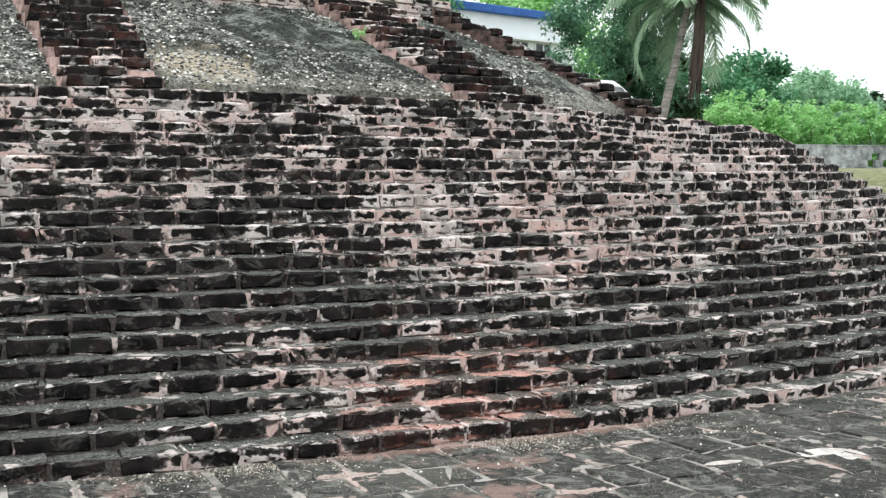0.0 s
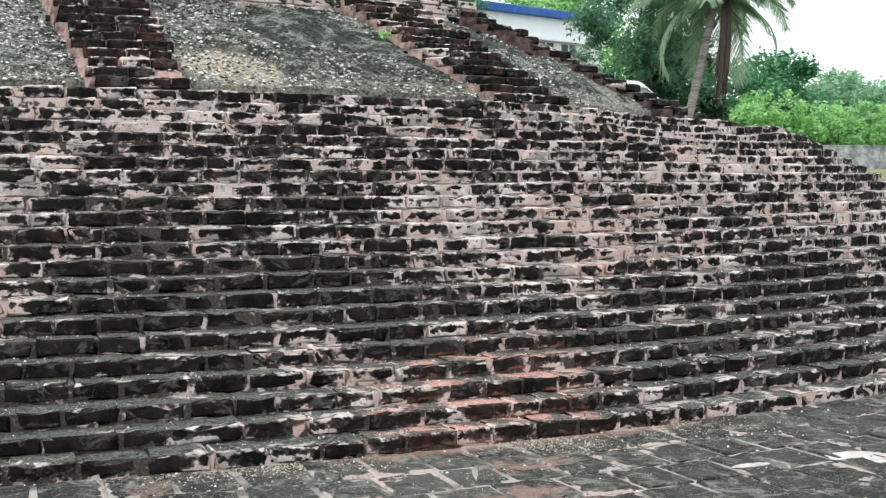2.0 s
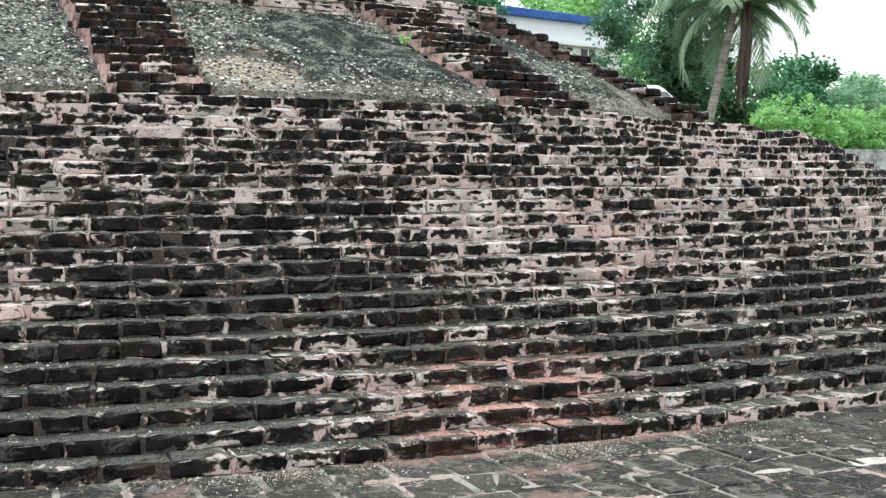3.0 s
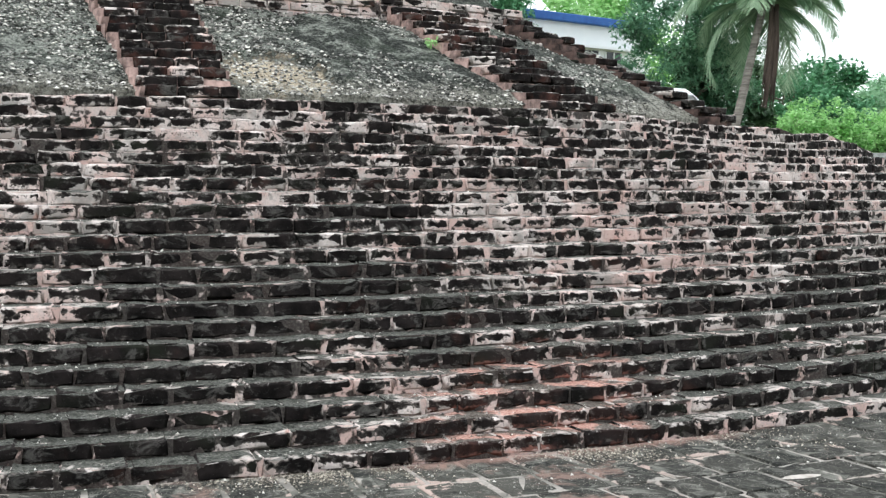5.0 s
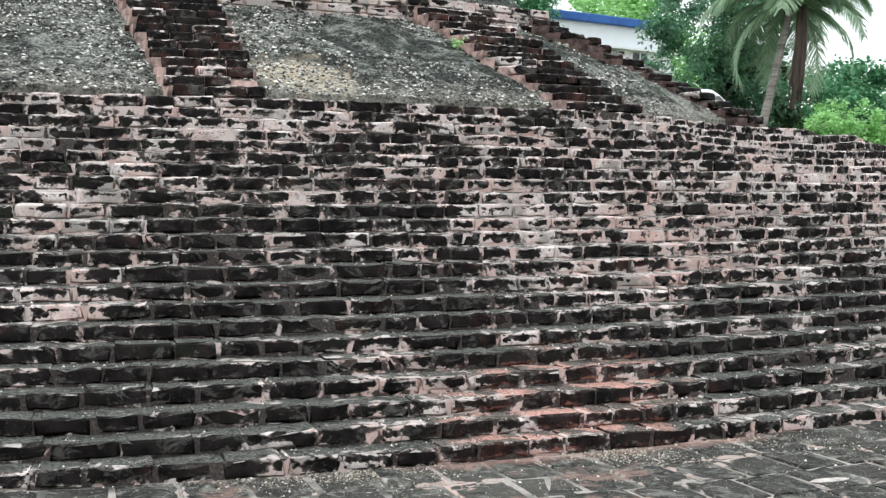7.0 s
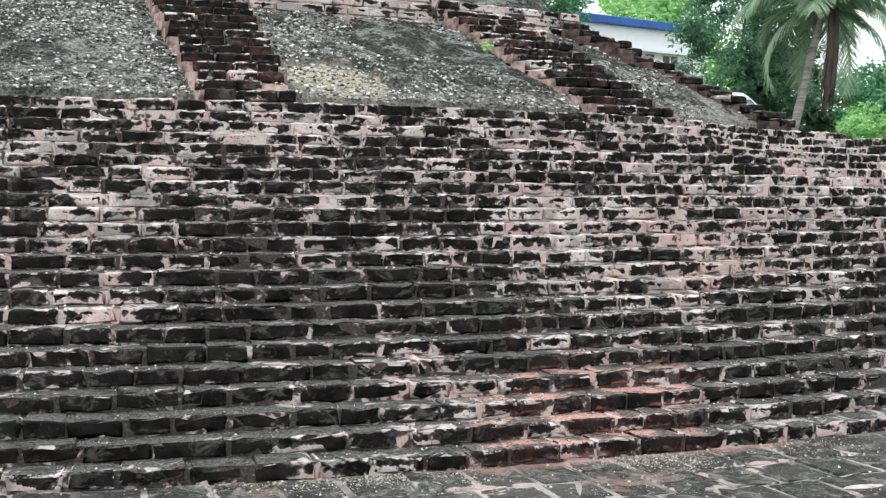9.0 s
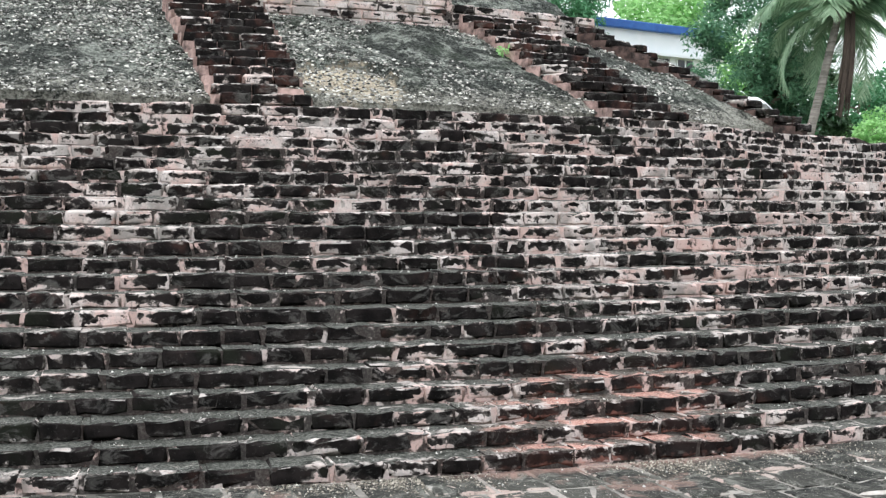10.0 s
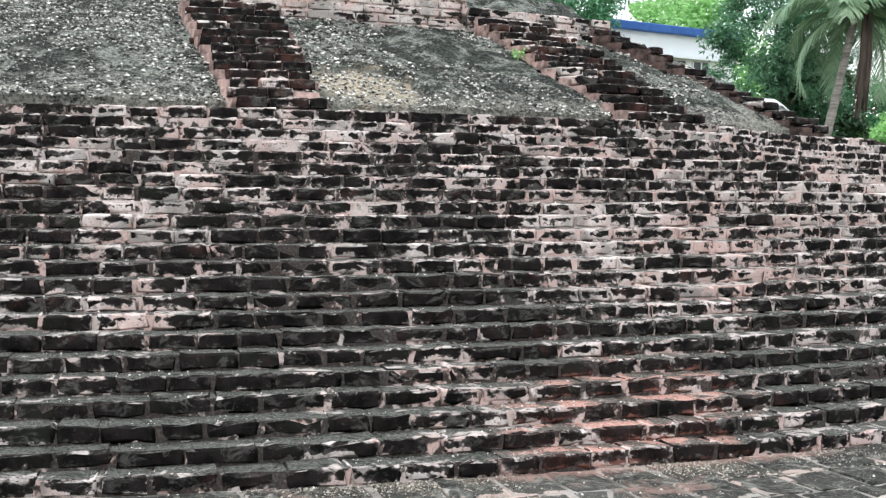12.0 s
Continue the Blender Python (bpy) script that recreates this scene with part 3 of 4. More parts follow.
def build_dome_fill():
    """The body of the dome under and behind the slopes, closed to the top."""
    verts, faces, n = [], [], 90
    profile = ((RIM_R - 0.25, RIM_Z - 0.5), (RIM_R - 0.3, RIM_Z - 0.10), (SLOPE_R, SLOPE_Z - 0.16), (SLOPE_R - 0.5, SLOPE_Z - 0.10), (8.0, SLOPE_Z + 0.1), (3.0, SLOPE_Z + 0.2), (0.05, SLOPE_Z + 0.22))
    for r, z in profile:
        for i in range(n):
            d = 360 * i / n - 180
            fall = min(0.9, max(0.0, d - 46.0) * 0.4) if 7 < r and d < 110 else 0
            verts.append(tuple(polar(r - (bend(d) if 48 < d < 100 else 0) * min(1, r / 12), d, z - fall)))
    for a in range(len(profile) - 1):
        for i in range(n):
            j = (i + 1) % n
            faces.append((a * n + i, a * n + j, (a + 1) * n + j, (a + 1) * n + i))
    ob = link_mesh("dome_fill", verts, faces, GRAVEL, smooth=True)
    tagged(ob, "grey gravel body of the ruined dome", "gravel", kind="structure")


build_dome_fill()


def build_rib(deg, width, width_top, drift, seed, steps=13, rough=0.02, core=PINK_LIME, flank=0.3, brick=RIB_BRICK, jag=0.0):
    base = RIM_Z - 0.7 * rim_sag(deg)
    rib = holder("brick_rib", polar(RIM_R, deg, base))
    rib.rotation_euler = (0, 0, radians(deg))
    tagged(rib, "stepped radial rib of dark red and black brick", "brick rib", "ribs of the dome")
    rng = random.Random(seed)
    pile = Pile(seed, brick, "brick", (0.27, 0.30, 0.09), 8, 0.014, 0.009)
    run = (RIM_R - SLOPE_R + 0.05) / steps
    rise = (SLOPE_Z + 0.10 - base) / steps
    verts, faces = [], []
    for s in range(steps):
        u = s / (steps - 1)
        w, off = width + (width_top - width) * u, drift * u
        y0, z0 = s * run + 0.03, s * rise
        # the stair-shaped mortar core, one solid from foot to head
        for y, z in ((y0 + 0.06, z0 - (0.30 if s == 0 else 0.02)), (y0 + 0.06, z0 + rise - 0.02)):
            for x, zz in ((off - w / 2 - 0.022, z + 0.012), (off + w / 2 - 0.025, z), (off - w / 2 - 0.05, z - 0.40), (off + w / 2 - 0.0, z - 0.40)):
                verts.append((x + rng.uniform(-0.025, 0.025), y + rng.uniform(-0.03, 0.03), zz + rng.uniform(-0.012, 0.008)))
        z0 += rng.uniform(-1, 1) * jag
        x = off - w / 2 + rng.uniform(-0.03, 0.07)
        end = off + w / 2 + rng.uniform(-0.07, 0.05)
        while x < end - 0.08:
            length = min(rng.choice((0.22, 0.27, 0.32, 0.36)), end - x)
            if end - x - length < 0.10:
                length = end - x
            m = Matrix.Translation((x + length / 2, y0 + 0.15 + rng.uniform(-rough, rough), z0 + rise / 2 + rng.uniform(-0.006, 0.004))) @ Matrix.Rotation(radians(rng.uniform(-90, 90) * rough), 4, "Z") @ Matrix.Rotation(radians(rng.uniform(-0.9, 0.9)), 4, "Y") @ Matrix.Diagonal((length - 0.008, 0.30, rise - rng.uniform(0.001, 0.007), 1))
            if rng.random() > rough * 1.2:
                pile.add(m, rib)
            x += length
        # stretchers along the flank, under the step
        if s and rng.random() < flank:
            for low in (0, 1):
                turn = Matrix.Rotation(radians(90 + rng.uniform(-4, 4)), 4, "Z") @ Matrix.Rotation(radians(rng.uniform(-2, 2)), 4, "Y")
                m = Matrix.Translation((off - w / 2 + 0.035 + rng.uniform(-0.03, 0.03), y0 + 0.22 + rng.uniform(-0.06, 0.06), z0 - rise * (low + 0.5))) @ turn @ Matrix.Diagonal((rng.uniform(0.24, 0.34), 0.22, rise - 0.006, 1))
                pile.add(m, rib)
    n = 2 * steps
    for i in range(n - 1):
        q, r = i * 4, i * 4 + 4
        faces += [(q, q + 1, r + 1, r), (q + 2, q, r, r + 2), (q + 1, q + 3, r + 3, r + 1), (q + 3, q + 2, r + 2, r + 3)]
    faces += [(0, 2, 3, 1), (4 * n - 4, 4 * n - 3, 4 * n - 1, 4 * n - 2)]
    link_mesh("mortar_core", verts, faces, core, rib, "pinkish lime mortar side")


for i, (d, w, wt, off) in enumerate(RIBS):
    build_rib(d, w, wt, off, 50 + i, 15 if i == 2 else 13, rough=(0.015, 0.035, 0.06, 0.015)[i], brick=RIB_DARK if i == 2 else RIB_BRICK, core=DARK_LIME if i == 2 else PINK_LIME, flank=(0.25, 0.45, 0.9, 0.3)[i], jag=(0.0, 0.012, 0.032, 0.0)[i])


def build_stones():
    """Loose shells and pebbles on the gravel slopes, thicker in drifts."""
    rng = random.Random(77)
    verts, faces = [], []
    while len(faces) < 8 * 26000:
        d, r = rng.uniform(9, 46.6), rng.uniform(SLOPE_R - 0.6, RIM_R - 0.2)
        if d > 21.5 and r < SLOPE_R:
            continue
        p = polar(r - bend(d) * 0.9, d, slope_z(r))
        q = Vector((p.x, p.y, 0))
        p.z += slope_bumps(q) - 1.3 * rim_sag(d) * max(0.0, 1 - (RIM_R - r) / 1.3)
        foot = 0.8 * max(0.0, 1 - (RIM_R - r) / 1.2)
        if math.hypot(p.x - SANDY[0], p.y - SANDY[1]) < 0.5:
            foot += 0.5
        if 1.7 * noise.noise(q * 0.9 + Vector((3, 1, 0))) + 1.3 * noise.noise(q * 2.7) + rng.uniform(-0.75, 0.6) + foot + (0.38 if d < 22 else -0.15 if d < 38 else -0.75) < 0:
            continue
        s = 0.004 + 0.025 * rng.random() ** 3
        turn = Matrix.Rotation(rng.uniform(0, 6.3), 3, "Z") @ Matrix.Rotation(rng.uniform(-0.5, 0.5), 3, "X")
        n = len(verts)
        for v in ((1, 0, 0), (0, 0.8, 0), (-1, 0, 0), (0, -0.8, 0), (0, 0, 0.5), (0, 0, -0.5)):
            w = turn @ (Vector(v) * s * rng.uniform(0.7, 1.25))
            verts.append(tuple(p + w + Vector((0, 0, s * 0.25))))
        faces += [(n + a, n + b, n + c) for a, b, c in ((0, 1, 4), (1, 2, 4), (2, 3, 4), (3, 0, 4), (1, 0, 5), (2, 1, 5), (3, 2, 5), (0, 3, 5))]
    ob = link_mesh("pebbles", verts, faces, PEBBLE)
    tagged(ob, "loose white shells and grey pebbles on the gravel", "pebbles", kind="stuff")


build_stones()


def build_crumbs():
    """Mortar crumbs and shell bits lying on the treads and the paving."""
    rng = random.Random(78)
    verts, faces = [], []
    while len(faces) < 4 * 13000:
        d = rng.uniform(7, 56)
        if rng.random() < 0.62:
            k = rng.randint(1, 15)
            z = k * RISER + course_lift(k, d) - 0.004
            r = course_radius(k, d) - 0.012 - rng.random() * (TREAD - 0.03)
        else:
            r = R0 + 0.03 - bend(d) + 3.2 * rng.random() ** 1.5
            z = 0.002
        p = polar(r, d, z)
        if noise.noise(p * 1.9) + 0.6 * noise.noise(p * 6) + rng.uniform(-0.5, 0.4) < 0.05:
            continue
        s = 0.0025 + 0.0085 * rng.random() ** 3
        n = len(verts)
        for v in ((1, 0, 0), (-0.5, 0.8, 0), (-0.5, -0.8, 0), (0, 0, 1)):
            verts.append(tuple(p + Vector(v) * s * rng.uniform(0.6, 1.3)))
        faces += [(n, n + 1, n + 3), (n + 1, n + 2, n + 3), (n + 2, n, n + 3), (n, n + 2, n + 1)]
    ob = link_mesh("crumbs", verts, faces, PEBBLE)
    tagged(ob, "pale mortar crumbs and shell bits on treads and paving", "crumbs", kind="stuff")


build_crumbs()


def build_upper_ring():
    ring = holder("upper_brick_ring", (CX, CY, SLOPE_Z))
    tagged(ring, "ruined upper ring wall of pinkish brick above the gravel", "ring wall")
    inv = Matrix.Translation((-CX, -CY, -SLOPE_Z))
    pile = Pile(91, RING_BRICK, "brick", (0.28, 0.30, 0.088), 8, 0.014, 0.008)
    rng = random.Random(17)
    tall = 34.2
    verts, faces = [], []
    for a, b, low, high in ((21.5, tall, -0.3, 0.85), (tall, 43.6, -0.3, 0.22)):
        n = 40
        k = len(verts)
        for i in range(n + 1):
            d = a + (b - a) * i / n
            for r, z in ((SLOPE_R - 0.015, low), (SLOPE_R - 0.015, high), (SLOPE_R - 0.6, high), (SLOPE_R - 0.6, low)):
                verts.append(tuple(inv @ polar(r, d, SLOPE_Z + z - 0.01)))
        for i in range(n):
            for e in range(3):
                q = k + i * 4 + e
                faces.append((q, q + 4, q + 5, q + 1))
        for i in (0, n):
            q = k + i * 4
            faces.append((q, q + 1, q + 2, q + 3))
        count = round((high + 0.1) / RISER)
        for c in range(count):
            d = a
            z = SLOPE_Z + high - (c + 1) * RISER
            while d < b - 0.4:
                length = rng.choice((0.24, 0.28, 0.33))
                width = min(math.degrees((length + 0.014) / SLOPE_R), b - d)
                m = inv @ block_at(SLOPE_R + rng.uniform(-0.012, 0.012), d + width / 2, z + 0.004, math.radians(width) * SLOPE_R - 0.014, 0.3, RISER - 0.01, rng.uniform(-1, 1), rng.uniform(-0.6, 0.6))
                pile.add(m, ring if 22 < d else None)
                d += width
    link_mesh("mortar_core", verts, faces, MORTAR, ring, "pale lime mortar core")
    pile.rest("further_brickwork", ring, "the further bricks of the ring")


build_upper_ring()


# ---- beyond the court ----
def aim(x, y, dist):
    """A place on the line of sight through a picture point of the first view, for laying out the distance."""
    v = pose(0, 0, 0, 90 - 3.67, -0.224, 0) @ Vector(((x - 784) / 2150, (441 - y) / 2150, -1))
    return Vector((0, 0, EYE)) + v * (dist / v.y)


def box(bm, x0, x1, y0, y1, z0, z1):
    m = Matrix.Translation(((x0 + x1) / 2, (y0 + y1) / 2, (z0 + z1) / 2)) @ Matrix.Diagonal((x1 - x0, y1 - y0, z1 - z0, 1))
    bmesh.ops.create_cube(bm, size=1.0, matrix=m)


def build_house():
    """A long white building with a deep blue roof edge, running away to the right."""
    a, b = aim(700, -12, 44), aim(1010, 27, 50.2)
    way = Vector((b.x - a.x, b.y - a.y, 0))
    ang = math.degrees(math.atan2(way.y, way.x))
    house = holder("white_building", (a.x, a.y, 1.7))
    house.rotation_euler = (0, 0, radians(ang))
    tagged(house, "long white building with a deep blue roof edge", "building")
    long = way.length + 0.2
    top = a.z - 1.7
    bm = bmesh.new()
    box(bm, 0.2, long, 0, 8, -1, top - 0.2)
    part("wall", bm, WHITE_WALL, house)
    bm = bmesh.new()
    box(bm, -0.1, long + 0.35, -0.25, 8.5, top - 0.31, top)
    bmesh.ops.bevel(bm, geom=list(bm.edges), offset=0.03, segments=1, affect="EDGES")
    part("roof_edge", bm, BLUE_PAINT, house, "deep blue painted roof edge")
    bm = bmesh.new()
    box(bm, 0.1, long + 0.1, -0.3, 0.0, top - 1.22, top - 1.12)
    part("sunshade", bm, WHITE_WALL, house, "thin white sunshade ledge")
    for i in range(2):
        w = holder("window")
        w.parent = house
        x = long - 2.3 - i * 1.3
        bm = bmesh.new()
        box(bm, x, x + 0.9, -0.02, 0.03, top - 2.3, top - 1.28)
        part("pane", bm, DARK_GLASS, w)
        bm = bmesh.new()
        for q in (x - 0.04, x + 0.43, x + 0.88):
            box(bm, q, q + 0.06, -0.05, 0.0, top - 2.3, top - 1.28)
        part("frame", bm, WHITE_WALL, w)


build_house()


def build_shed():
    """A small white shed whose roof slopes to the right, beyond the rib."""
    dist = 34.8
    base = aim(1060, 300, dist)
    shed = holder("white_shed", (base.x, dist, 1.6))
    tagged(shed, "small white shed with a sloping sheet roof", "shed")
    outline = [aim(x, y, dist) for x, y in ((1062, 138), (1096, 141), (1121, 165), (1121, 262), (1062, 262))]
    flat = [(p.x - base.x, p.z - 1.6) for p in outline]
    verts = [(x, 0, z - 0.22) for x, z in flat] + [(x, 1.1, z - 0.03) for x, z in flat]
    n = len(flat)
    faces = [tuple(range(n)), tuple(range(2 * n - 1, n - 1, -1))] + [(i, i + n, (i + 1) % n + n, (i + 1) % n) for i in range(n)]
    link_mesh("wall", verts, faces, WHITE_WALL, shed)
    (x0, z0), (x1, z1), (x2, z2) = flat[0], flat[1], flat[2]
    over = [(x0 - 0.1, z0 + 0.01), (x1, z1 + 0.01), (x2 + 0.12, z2 - 0.10)]
    verts = [(x, y, z + h - (0.26 if y < 0 else 0)) for h in (0.0, 0.04) for y in (-0.35, 1.2) for x, z in over]
    faces = [(0, 1, 4, 3), (1, 2, 5, 4), (6, 9, 10, 7), (7, 10, 11, 8), (0, 6, 7, 1), (1, 7, 8, 2), (3, 4, 10, 9), (4, 5, 11, 10), (0, 3, 9, 6), (2, 8, 11, 5)]
    link_mesh("roof", verts, faces, WHITE_WALL, shed, "thin white sheet roof")


build_shed()


def build_far_wall():
    """A low wall of grey cement blocks with pierced openings at the edge of the grounds."""
    a, b = aim(1330, 292, 54), aim(1760, 292, 57)
    way = Vector((b.x - a.x, b.y - a.y, 0))
    top = aim(1500, 259, 55.2).z
    base = 1.5
    wall = holder("boundary_wall", (a.x, a.y, base))
    wall.rotation_euler = (0, 0, math.atan2(way.y, way.x))
    tagged(wall, "low weathered grey cement boundary wall with pierced openings", "wall")
    pile = Pile(33, GREY_BLOCK, "block", (0.4, 0.2, 0.3), 6, 0.004, 0.004)
    rng = random.Random(8)
    h = (top - base) / 4
    count = int(way.length / 0.4)
    for c in range(4):
        for i in range(count):
            if c in (1, 2) and rng.random() < 0.14:
                continue
            m = Matrix.Translation((i * 0.4 + 0.2 + (0.2 if c % 2 else 0), 0.1, (c + 0.5) * h)) @ Matrix.Diagonal((0.395, 0.2, h - 0.005, 1))
            pile.add(m, wall)
    bm = bmesh.new()
    box(bm, -0.2, way.length + 0.3, -0.03, 0.23, 4 * h, 4 * h + 0.06)
    part("coping", bm, GREY_BLOCK, wall)


build_far_wall()


def tube(points, radii, sides=8):
    """A tapered limb through points: verts and faces."""
    verts, faces = [], []
    for i, (p, r) in enumerate(zip(points, radii)):
        d = (points[min(i + 1, len(points) - 1)] - points[max(i - 1, 0)]).normalized()
        u = d.orthogonal().normalized()
        w = d.cross(u)
        for s in range(sides):
            a = 2 * math.pi * s / sides
            verts.append(tuple(p + (u * math.cos(a) + w * math.sin(a)) * r))
    for i in range(len(points) - 1):
        for s in range(sides):
            t = (s + 1) % sides
            faces.append((i * sides + s, i * sides + t, (i + 1) * sides + t, (i + 1) * sides + s))
    return verts, faces


def leaf_cloud(rng, clumps, per, size, spread, droop=0.0, slim=0.45):
    """Many small pointed leaves in loose clumps."""
    verts, faces = [], []
    for c, rad in clumps:
        for _ in range(int(per)):
            d = Vector((rng.gauss(0, 1), rng.gauss(0, 1), rng.gauss(0, 0.8)))
            d = d.normalized() * rad * rng.random() ** 0.45 * spread
            p = c + d
            a = Vector((rng.gauss(0, 1), rng.gauss(0, 1), rng.gauss(-droop, 0.6))).normalized()
            s = size * rng.uniform(0.6, 1.4)
            b = a.cross(Vector((rng.gauss(0, 0.5), rng.gauss(0, 0.5), 1))).normalized() * s * slim
            n = len(verts)
            verts += [tuple(p), tuple(p + a * s * 0.5 + b), tuple(p + a * s), tuple(p + a * s * 0.5 - b)]
            faces.append((n, n + 1, n + 2, n + 3))
    return verts, faces


def build_tree(name, base, height, crown_r, leaf, seed, label, category="tree", trunk=0.16, per=130, size=0.16, clumps=60, low=0.35, flat=0.8, slim=0.4, group=""):
    rng = random.Random(seed)
    tree = holder(name, base)
    tagged(tree, label, category, group)
    verts, faces, tips = [], [], []

    def add(pts, rad, sides=7):
        v, f = tube(pts, rad, sides)
        n = len(verts)
        verts.extend(v)
        faces.extend([[n + j for j in q] for q in f])

    top = Vector((rng.uniform(-0.3, 0.3), rng.uniform(-0.3, 0.3), height * 0.8))
    stem = [Vector((0, 0, -0.3))] + [top * u + Vector((rng.uniform(-0.1, 0.1), rng.uniform(-0.1, 0.1), 0)) for u in (0.3, 0.6, 0.85, 1.0)]
    add(stem, [trunk * 1.25, trunk, trunk * 0.75, trunk * 0.5, trunk * 0.3])
    for i in range(11):
        u = rng.uniform(low, 0.95)
        s = top * u
        a = rng.uniform(0, 2 * math.pi)
        e = s + Vector((math.cos(a) * crown_r * rng.uniform(0.4, 0.8), math.sin(a) * crown_r * rng.uniform(0.4, 0.8), height * rng.uniform(0.02, 0.2)))
        add([s, (s + e) / 2 + Vector((0, 0, 0.15)), e], [trunk * 0.35, trunk * 0.22, trunk * 0.08], 5)
        tips.append(e)
    link_mesh("trunk", verts, faces, BARK, tree)
    groups = []
    for i in range(clumps):
        if i < len(tips):
            c = tips[i]
        else:
            z = rng.uniform(low, 1.0)
            w = crown_r * math.sqrt(max(0.05, 1 - ((z - (low + 0.35 * (1 - low))) / (1.05 - low) / 0.8) ** 2))
            a, q = rng.uniform(0, 2 * math.pi), math.sqrt(rng.random())
            c = Vector((math.cos(a) * w * q, math.sin(a) * w * q, z * height))
        groups.append((c, crown_r * rng.uniform(0.14, 0.30)))
    v, f = leaf_cloud(rng, groups, per, size, 1.0, 0.3, slim)
    crown = link_mesh("crown", v, f, leaf, tree)
    tagged(crown, kind="stuff")
    return tree


def build_palm(base, crown_at, seed):
    """A coconut palm: a leaning ringed trunk, arching fronds of narrow leaflets."""
    rng = random.Random(seed)
    palm = holder("coconut_palm", base)
    tagged(palm, "tall coconut palm with arching grey-green fronds", "palm tree")
    top = crown_at - base
    pts, rad = [], []
    for i in range(25):
        u = i / 24
        p = Vector((top.x * u + 0.10 * math.sin(u * 3.0) * (1 - u), top.y * u, top.z * u - 0.3 * (1 - u)))
        pts.append(p)
        rad.append((0.155 - 0.05 * u) * (1.05 if i % 2 else 0.97) + (0.10 if i == 0 else 0))
    v, f = tube(pts, rad, 10)
    link_mesh("trunk", v, f, PALM_BARK, palm)
    for i in range(25):
        az = 2 * math.pi * i / 25 * 2.4 + rng.uniform(-0.25, 0.25)
        lift = rng.uniform(0.5, 1.15) if math.sin(az) < -0.35 else rng.uniform(-0.3, 1.0)
        length = rng.uniform(1.5, 2.1) if math.sin(az) < -0.35 else rng.uniform(2.5, 3.5)
        out = Vector((math.cos(az), math.sin(az), 0))
        spine = []
        droop = rng.uniform(0.055, 0.11)
        pos, pitch = top.copy(), lift
        for s in range(15):
            spine.append(pos.copy())
            pos = pos + (out * math.cos(pitch) + Vector((0, 0, math.sin(pitch)))) * length / 14
            pitch -= droop + 0.010 * s
        v, f = tube(spine, [0.035 * (1 - j / 16) + 0.006 for j in range(15)], 5)
        side = Vector((-out.y, out.x, 0))
        for s in range(2, 15):
            d = (spine[s] - spine[s - 1]).normalized()
            for q in range(6):
                p = spine[s - 1].lerp(spine[s], q / 6)
                ln = 0.78 * math.sin(math.pi * min(1, (s + q / 6) / 16.5)) + 0.12
                for sg in (-1, 1):
                    e = p + (side * sg * 0.62 + d * 0.6 + Vector((0, 0, -0.20 - rng.uniform(0, 0.45)))).normalized() * ln
                    m = p.lerp(e, 0.45) + Vector((0, 0, 0.05))
                    w = d * 0.019
                    n = len(v)
                    v += [tuple(p - w), tuple(p + w), tuple(m + w), tuple(e), tuple(m - w)]
                    f.append([n, n + 1, n + 2, n + 3, n + 4])
        link_mesh("frond", v, f, LEAF_PALM, palm)
    # a dead frond hangs down along the trunk
    v, f = [], []
    for i in range(130):
        x = rng.uniform(-0.2, 0.2)
        z0, z1 = top.z - rng.uniform(0, 0.6), top.z - rng.uniform(1.9, 3.1)
        a = Vector((top.x + 0.24 + x * 0.6, top.y - 0.25 + rng.uniform(-0.1, 0.1), z0))
        b = Vector((top.x + 0.10 + x * 0.95, top.y - 0.3 + rng.uniform(-0.1, 0.1), z1))
        tv, tf = tube([a, a.lerp(b, 0.5) + Vector((0.05, 0, 0)), b], [0.02, 0.025, 0.008], 4)
        n = len(v)
        v += tv
        f += [[n + j for j in q] for q in tf]
    link_mesh("dead_frond", v, f, DRY_FROND, palm, "brown dead fronds hanging along the trunk")


p0 = aim(1142, 300, 36)
build_palm(Vector((p0.x, p0.y, 1.6)), aim(1221, -4, 36.4), 4)


def tree_at(x, y_top, dist, width_px, leaf, seed, label, name="tree", **kw):
    top = aim(x, y_top, dist)
    base = Vector((top.x, top.y, 1.6))
    return build_tree(name, base, top.z - 1.6, width_px / 2150 * dist / 2, leaf, seed, label, **kw)


tree_at(1092, -70, 40, 228, LEAF_FEATHER, 11, "feathery grey-green tree beside the white building", per=230, size=0.17, clumps=115, trunk=0.13, slim=0.2, low=0.25)
tree_at(1150, 70, 42, 190, LEAF_DARK, 12, "dark dense tree behind the coconut palm", per=200, size=0.2, clumps=70, low=0.1)
tree_at(1262, 112, 66, 170, LEAF_MID, 13, "mid-green dense tree behind the coconut palm", per=200, size=0.2, clumps=70, low=0.1)
tree_at(1335, 108, 72, 190, LEAF_MID, 14, "dark round tree above the bushes", per=190, size=0.27, clumps=75, low=0.1)
# the far trees in LEAF_HAZY carry their haze in the leaf colour
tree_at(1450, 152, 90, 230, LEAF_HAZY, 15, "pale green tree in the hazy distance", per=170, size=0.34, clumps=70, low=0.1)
tree_at(1522, 172, 95, 120, LEAF_DARK, 16, "dark tree in the hazy distance", per=150, size=0.34, clumps=40, low=0.2)
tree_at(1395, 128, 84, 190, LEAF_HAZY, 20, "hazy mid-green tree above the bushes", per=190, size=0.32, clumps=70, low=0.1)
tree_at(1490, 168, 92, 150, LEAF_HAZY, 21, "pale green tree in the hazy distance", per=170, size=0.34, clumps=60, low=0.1)
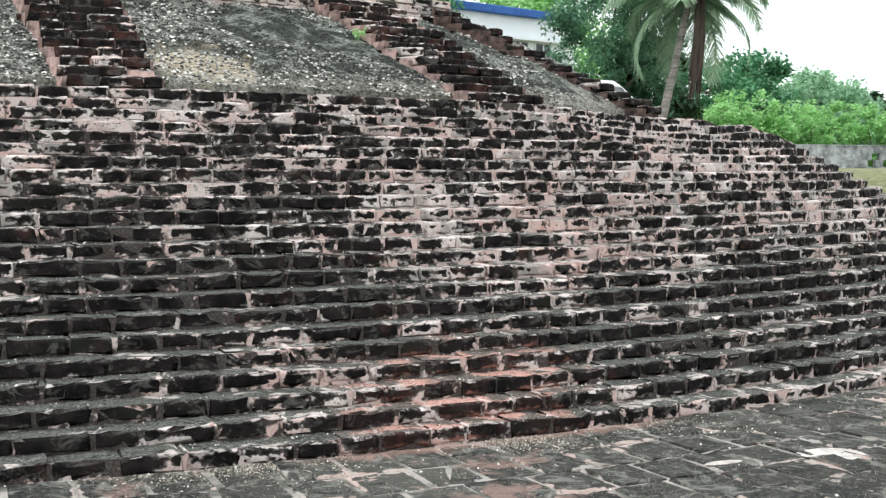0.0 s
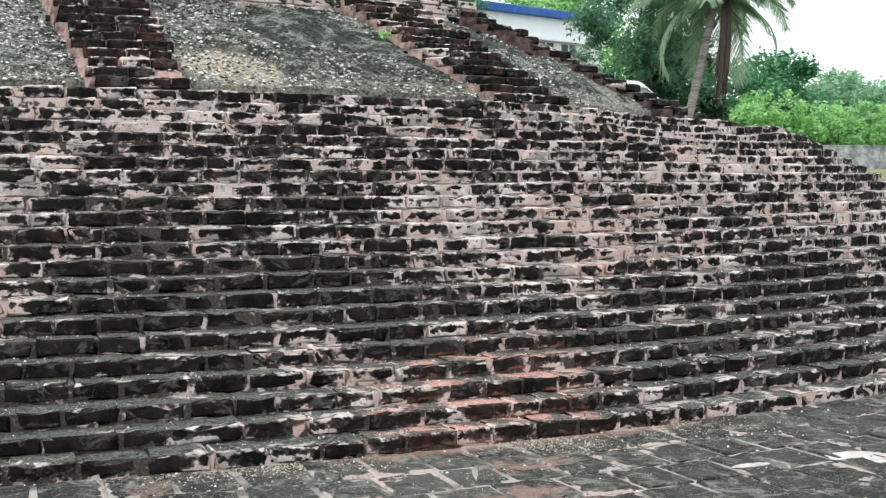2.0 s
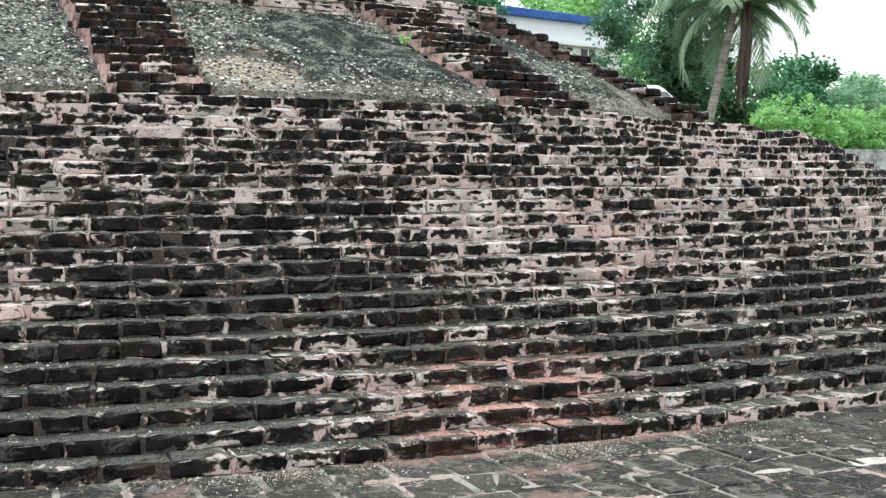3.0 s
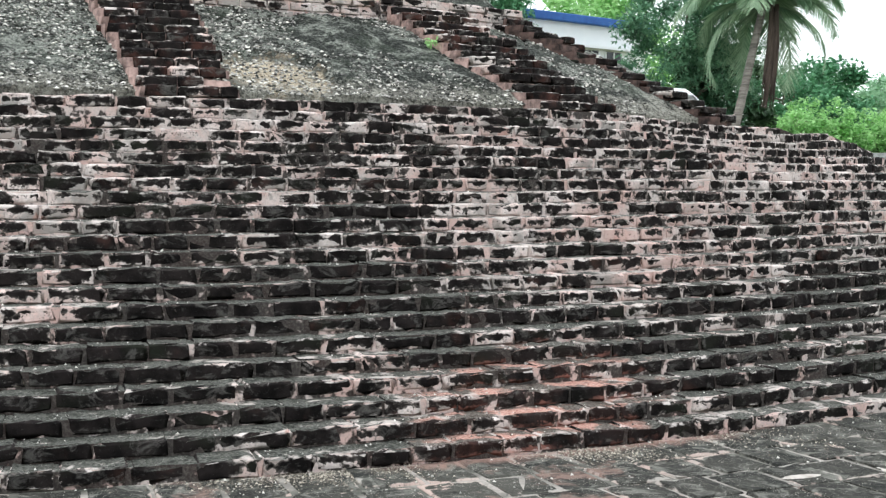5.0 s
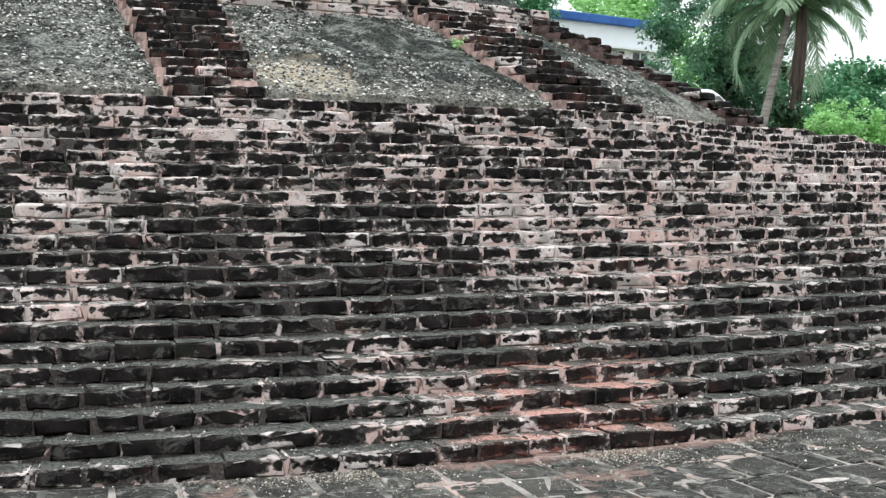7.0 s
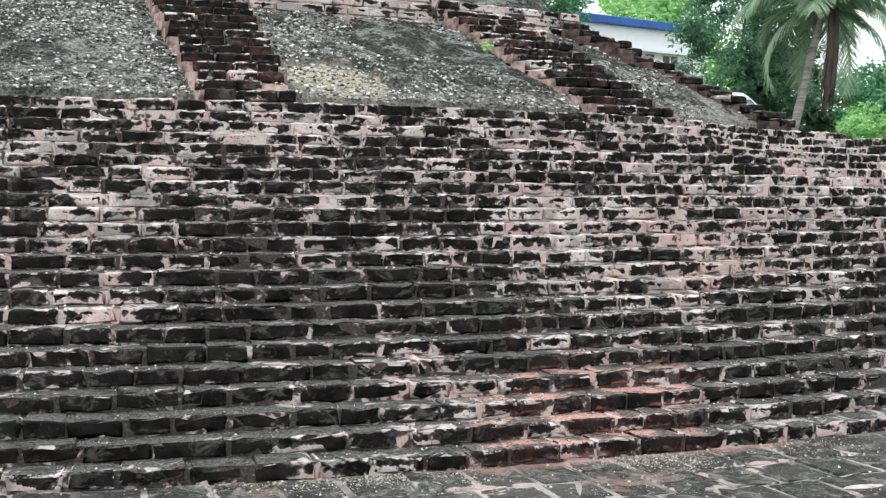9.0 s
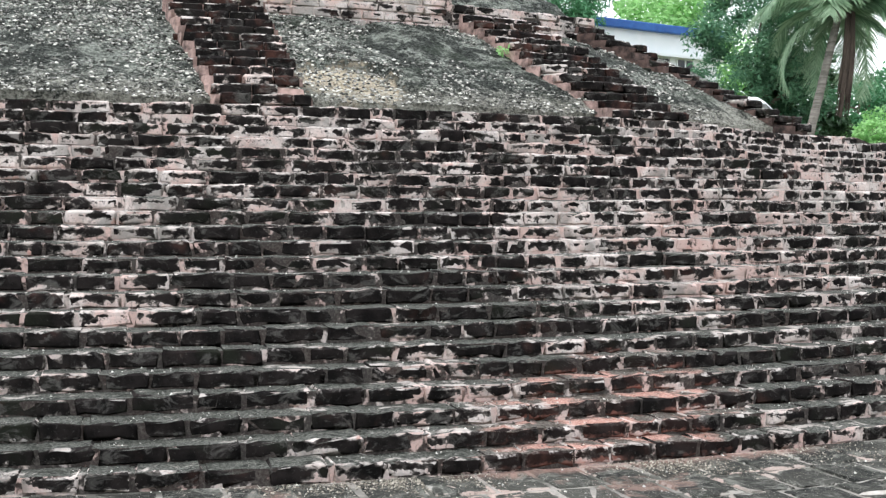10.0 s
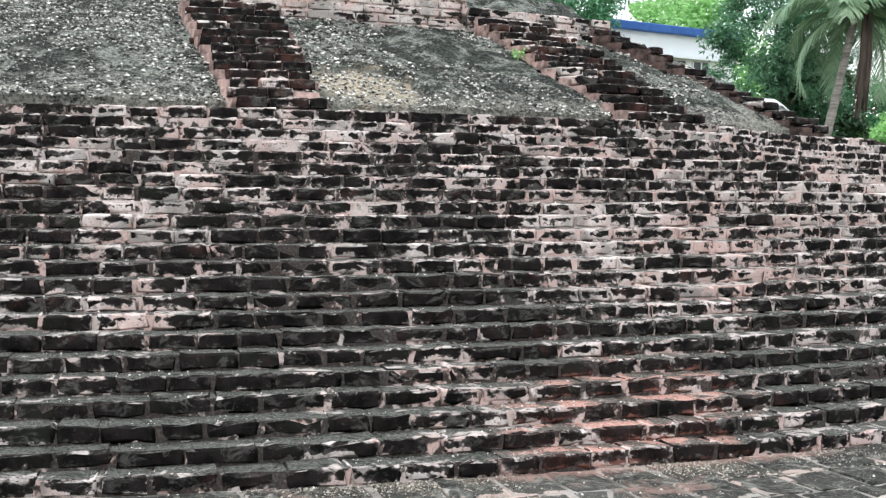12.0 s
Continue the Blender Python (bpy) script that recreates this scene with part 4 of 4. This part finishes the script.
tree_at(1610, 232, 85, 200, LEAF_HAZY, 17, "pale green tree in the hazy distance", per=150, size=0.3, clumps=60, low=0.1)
tree_at(930, -30, 62, 330, LEAF_BRIGHT, 18, "bright green tree rising behind the white building", per=170, size=0.26, clumps=70)
tree_at(715, -95, 36, 230, LEAF_MID, 19, "fine-leaved grey-green tree behind the ring wall", per=220, size=0.18, clumps=60, slim=0.15, low=0.68)
for i, (x, y, dist, w) in enumerate(((1330, 165, 62, 150), (1285, 176, 59, 110), (1246, 196, 58, 60), (1400, 192, 64, 130), (1265, 192, 60, 80), (1470, 185, 66, 120), (1545, 185, 67, 110), (1430, 210, 63, 110), (1360, 205, 61, 120), (1600, 200, 66, 120))):
    tree_at(x, y, dist, w, LEAF_BRIGHT, 30 + i, "bright yellow-green leafy bush by the boundary wall", "bush", category="bush", per=120, size=0.17, clumps=45, low=0.05, trunk=0.04, group="bushes by the wall")

# ---- the pavers, last ----
def build_pavers():
    bed = build_pavement()
    pile = Pile(21, PAVER, "paver", (0.3, 0.38, 0.058), 14, 0.010, 0.008)
    rng = random.Random(2)
    r = R0 + 0.03
    while r < 26.0:
        depth = rng.uniform(0.36, 0.42)
        deg = -40 + rng.uniform(0, 1)
        while deg < 95:
            length = rng.uniform(0.27, 0.34)
            width = math.degrees((length + rng.uniform(0.013, 0.030)) / r)
            mid = deg + width / 2
            deg += width
            m = block_at(r + depth - 0.022 - bend(mid), mid, -0.055, length, depth - rng.uniform(0.014, 0.030), 0.058 + rng.uniform(-0.005, 0.004), rng.uniform(-1.2, 1.2), rng.uniform(-0.5, 0.5))
            near = r < 22.7 and 15 < mid < 39
            pile.add(m, bed if near else None)
        r += depth
    pile.rest("paver_field", bed, "the further pavers")


build_pavers()


def build_sand():
    """Drifts of tan sand and grit swept against the foot of the steps."""
    rng = random.Random(79)
    verts, faces = [], []
    for cx, cy, wx, wy, count in ((-0.98, 6.30, 0.24, 0.12, 2600), (0.46, 6.86, 0.20, 0.10, 1300), (-1.55, 6.05, 0.25, 0.10, 700), (1.35, 7.35, 0.3, 0.15, 700)):
        for _ in range(count):
            p = Vector((cx + rng.gauss(0, wx), cy + rng.gauss(0, wy) + 0.25 * rng.gauss(0, wx), 0.004))
            if math.hypot(p.x - CX, p.y - CY) < R0 + 0.02:
                continue
            s = 0.003 + 0.007 * rng.random() ** 2
            n = len(verts)
            for v in ((1, 0, 0), (-0.5, 0.8, 0), (-0.5, -0.8, 0), (0, 0, 0.9)):
                verts.append(tuple(p + Vector(v) * s * rng.uniform(0.6, 1.3)))
            faces += [(n, n + 1, n + 3), (n + 1, n + 2, n + 3), (n + 2, n, n + 3), (n, n + 2, n + 1)]
    ob = link_mesh("sand_drift", verts, faces, SAND)
    tagged(ob, "tan sand and grit swept against the lowest step", "sand", kind="stuff")


build_sand()


def build_lime_patch(x, y, rx, ry, turn, seed):
    """A spill of hard white lime on the paving."""
    rng = random.Random(seed)
    bm = bmesh.new()
    n = 48
    ring = []
    for i in range(n):
        a = 2 * math.pi * i / n
        q = 1 + 0.16 * noise.noise(Vector((math.cos(a) * 1.3, math.sin(a) * 1.3, seed))) + 0.10 * noise.noise(Vector((math.cos(a) * 4, math.sin(a) * 4, seed)))
        ring.append((math.cos(a) * rx * q, math.sin(a) * ry * q))
    low = [bm.verts.new((px, py, 0.0)) for px, py in ring]
    mid = [bm.verts.new((px * 0.93, py * 0.93, 0.003)) for px, py in ring]
    top = [bm.verts.new((px * 0.55, py * 0.55, 0.004 + rng.uniform(-0.001, 0.001))) for px, py in ring]
    for a, b in ((low, mid), (mid, top)):
        for i in range(n):
            bm.faces.new((a[i], a[(i + 1) % n], b[(i + 1) % n], b[i]))
    bm.faces.new(top)
    me = bpy.data.meshes.new("lime_patch")
    bm.to_mesh(me)
    bm.free()
    me.materials.append(LIME)
    ob = new("lime_patch", me)
    ob.matrix_basis = pose(x, y, 0.002, 0, 0, turn)
    tagged(ob, "hard white lime spill on the dark paving", "lime patch", "lime spills")


build_lime_patch(2.15, 6.62, 0.19, 0.14, 10, 3)
build_lime_patch(1.50, 6.40, 0.13, 0.035, 25, 5)


def build_weed():
    """A small weed rooted at the edge of a rib."""
    rng = random.Random(6)
    r, d = 13.76, 34.5
    weed = holder("weed", polar(r, d, slope_z(r) - 0.02))
    tagged(weed, "small bright green weed rooted beside a brick rib", "weed")
    v, f = tube([Vector((0, 0, 0)), Vector((0.01, 0, 0.06)), Vector((0.0, 0.01, 0.12))], [0.006, 0.005, 0.003], 5)
    link_mesh("stem", v, f, LEAF_BRIGHT, weed)
    v, f = leaf_cloud(rng, [(Vector((0, 0, 0.07)), 0.06), (Vector((0.04, 0, 0.11)), 0.04), (Vector((-0.03, 0, 0.12)), 0.04)], 20, 0.04, 1.0, 0.0, 0.4)
    tagged(link_mesh("leaf_tuft", v, f, LEAF_BRIGHT, weed), kind="stuff")


build_weed()
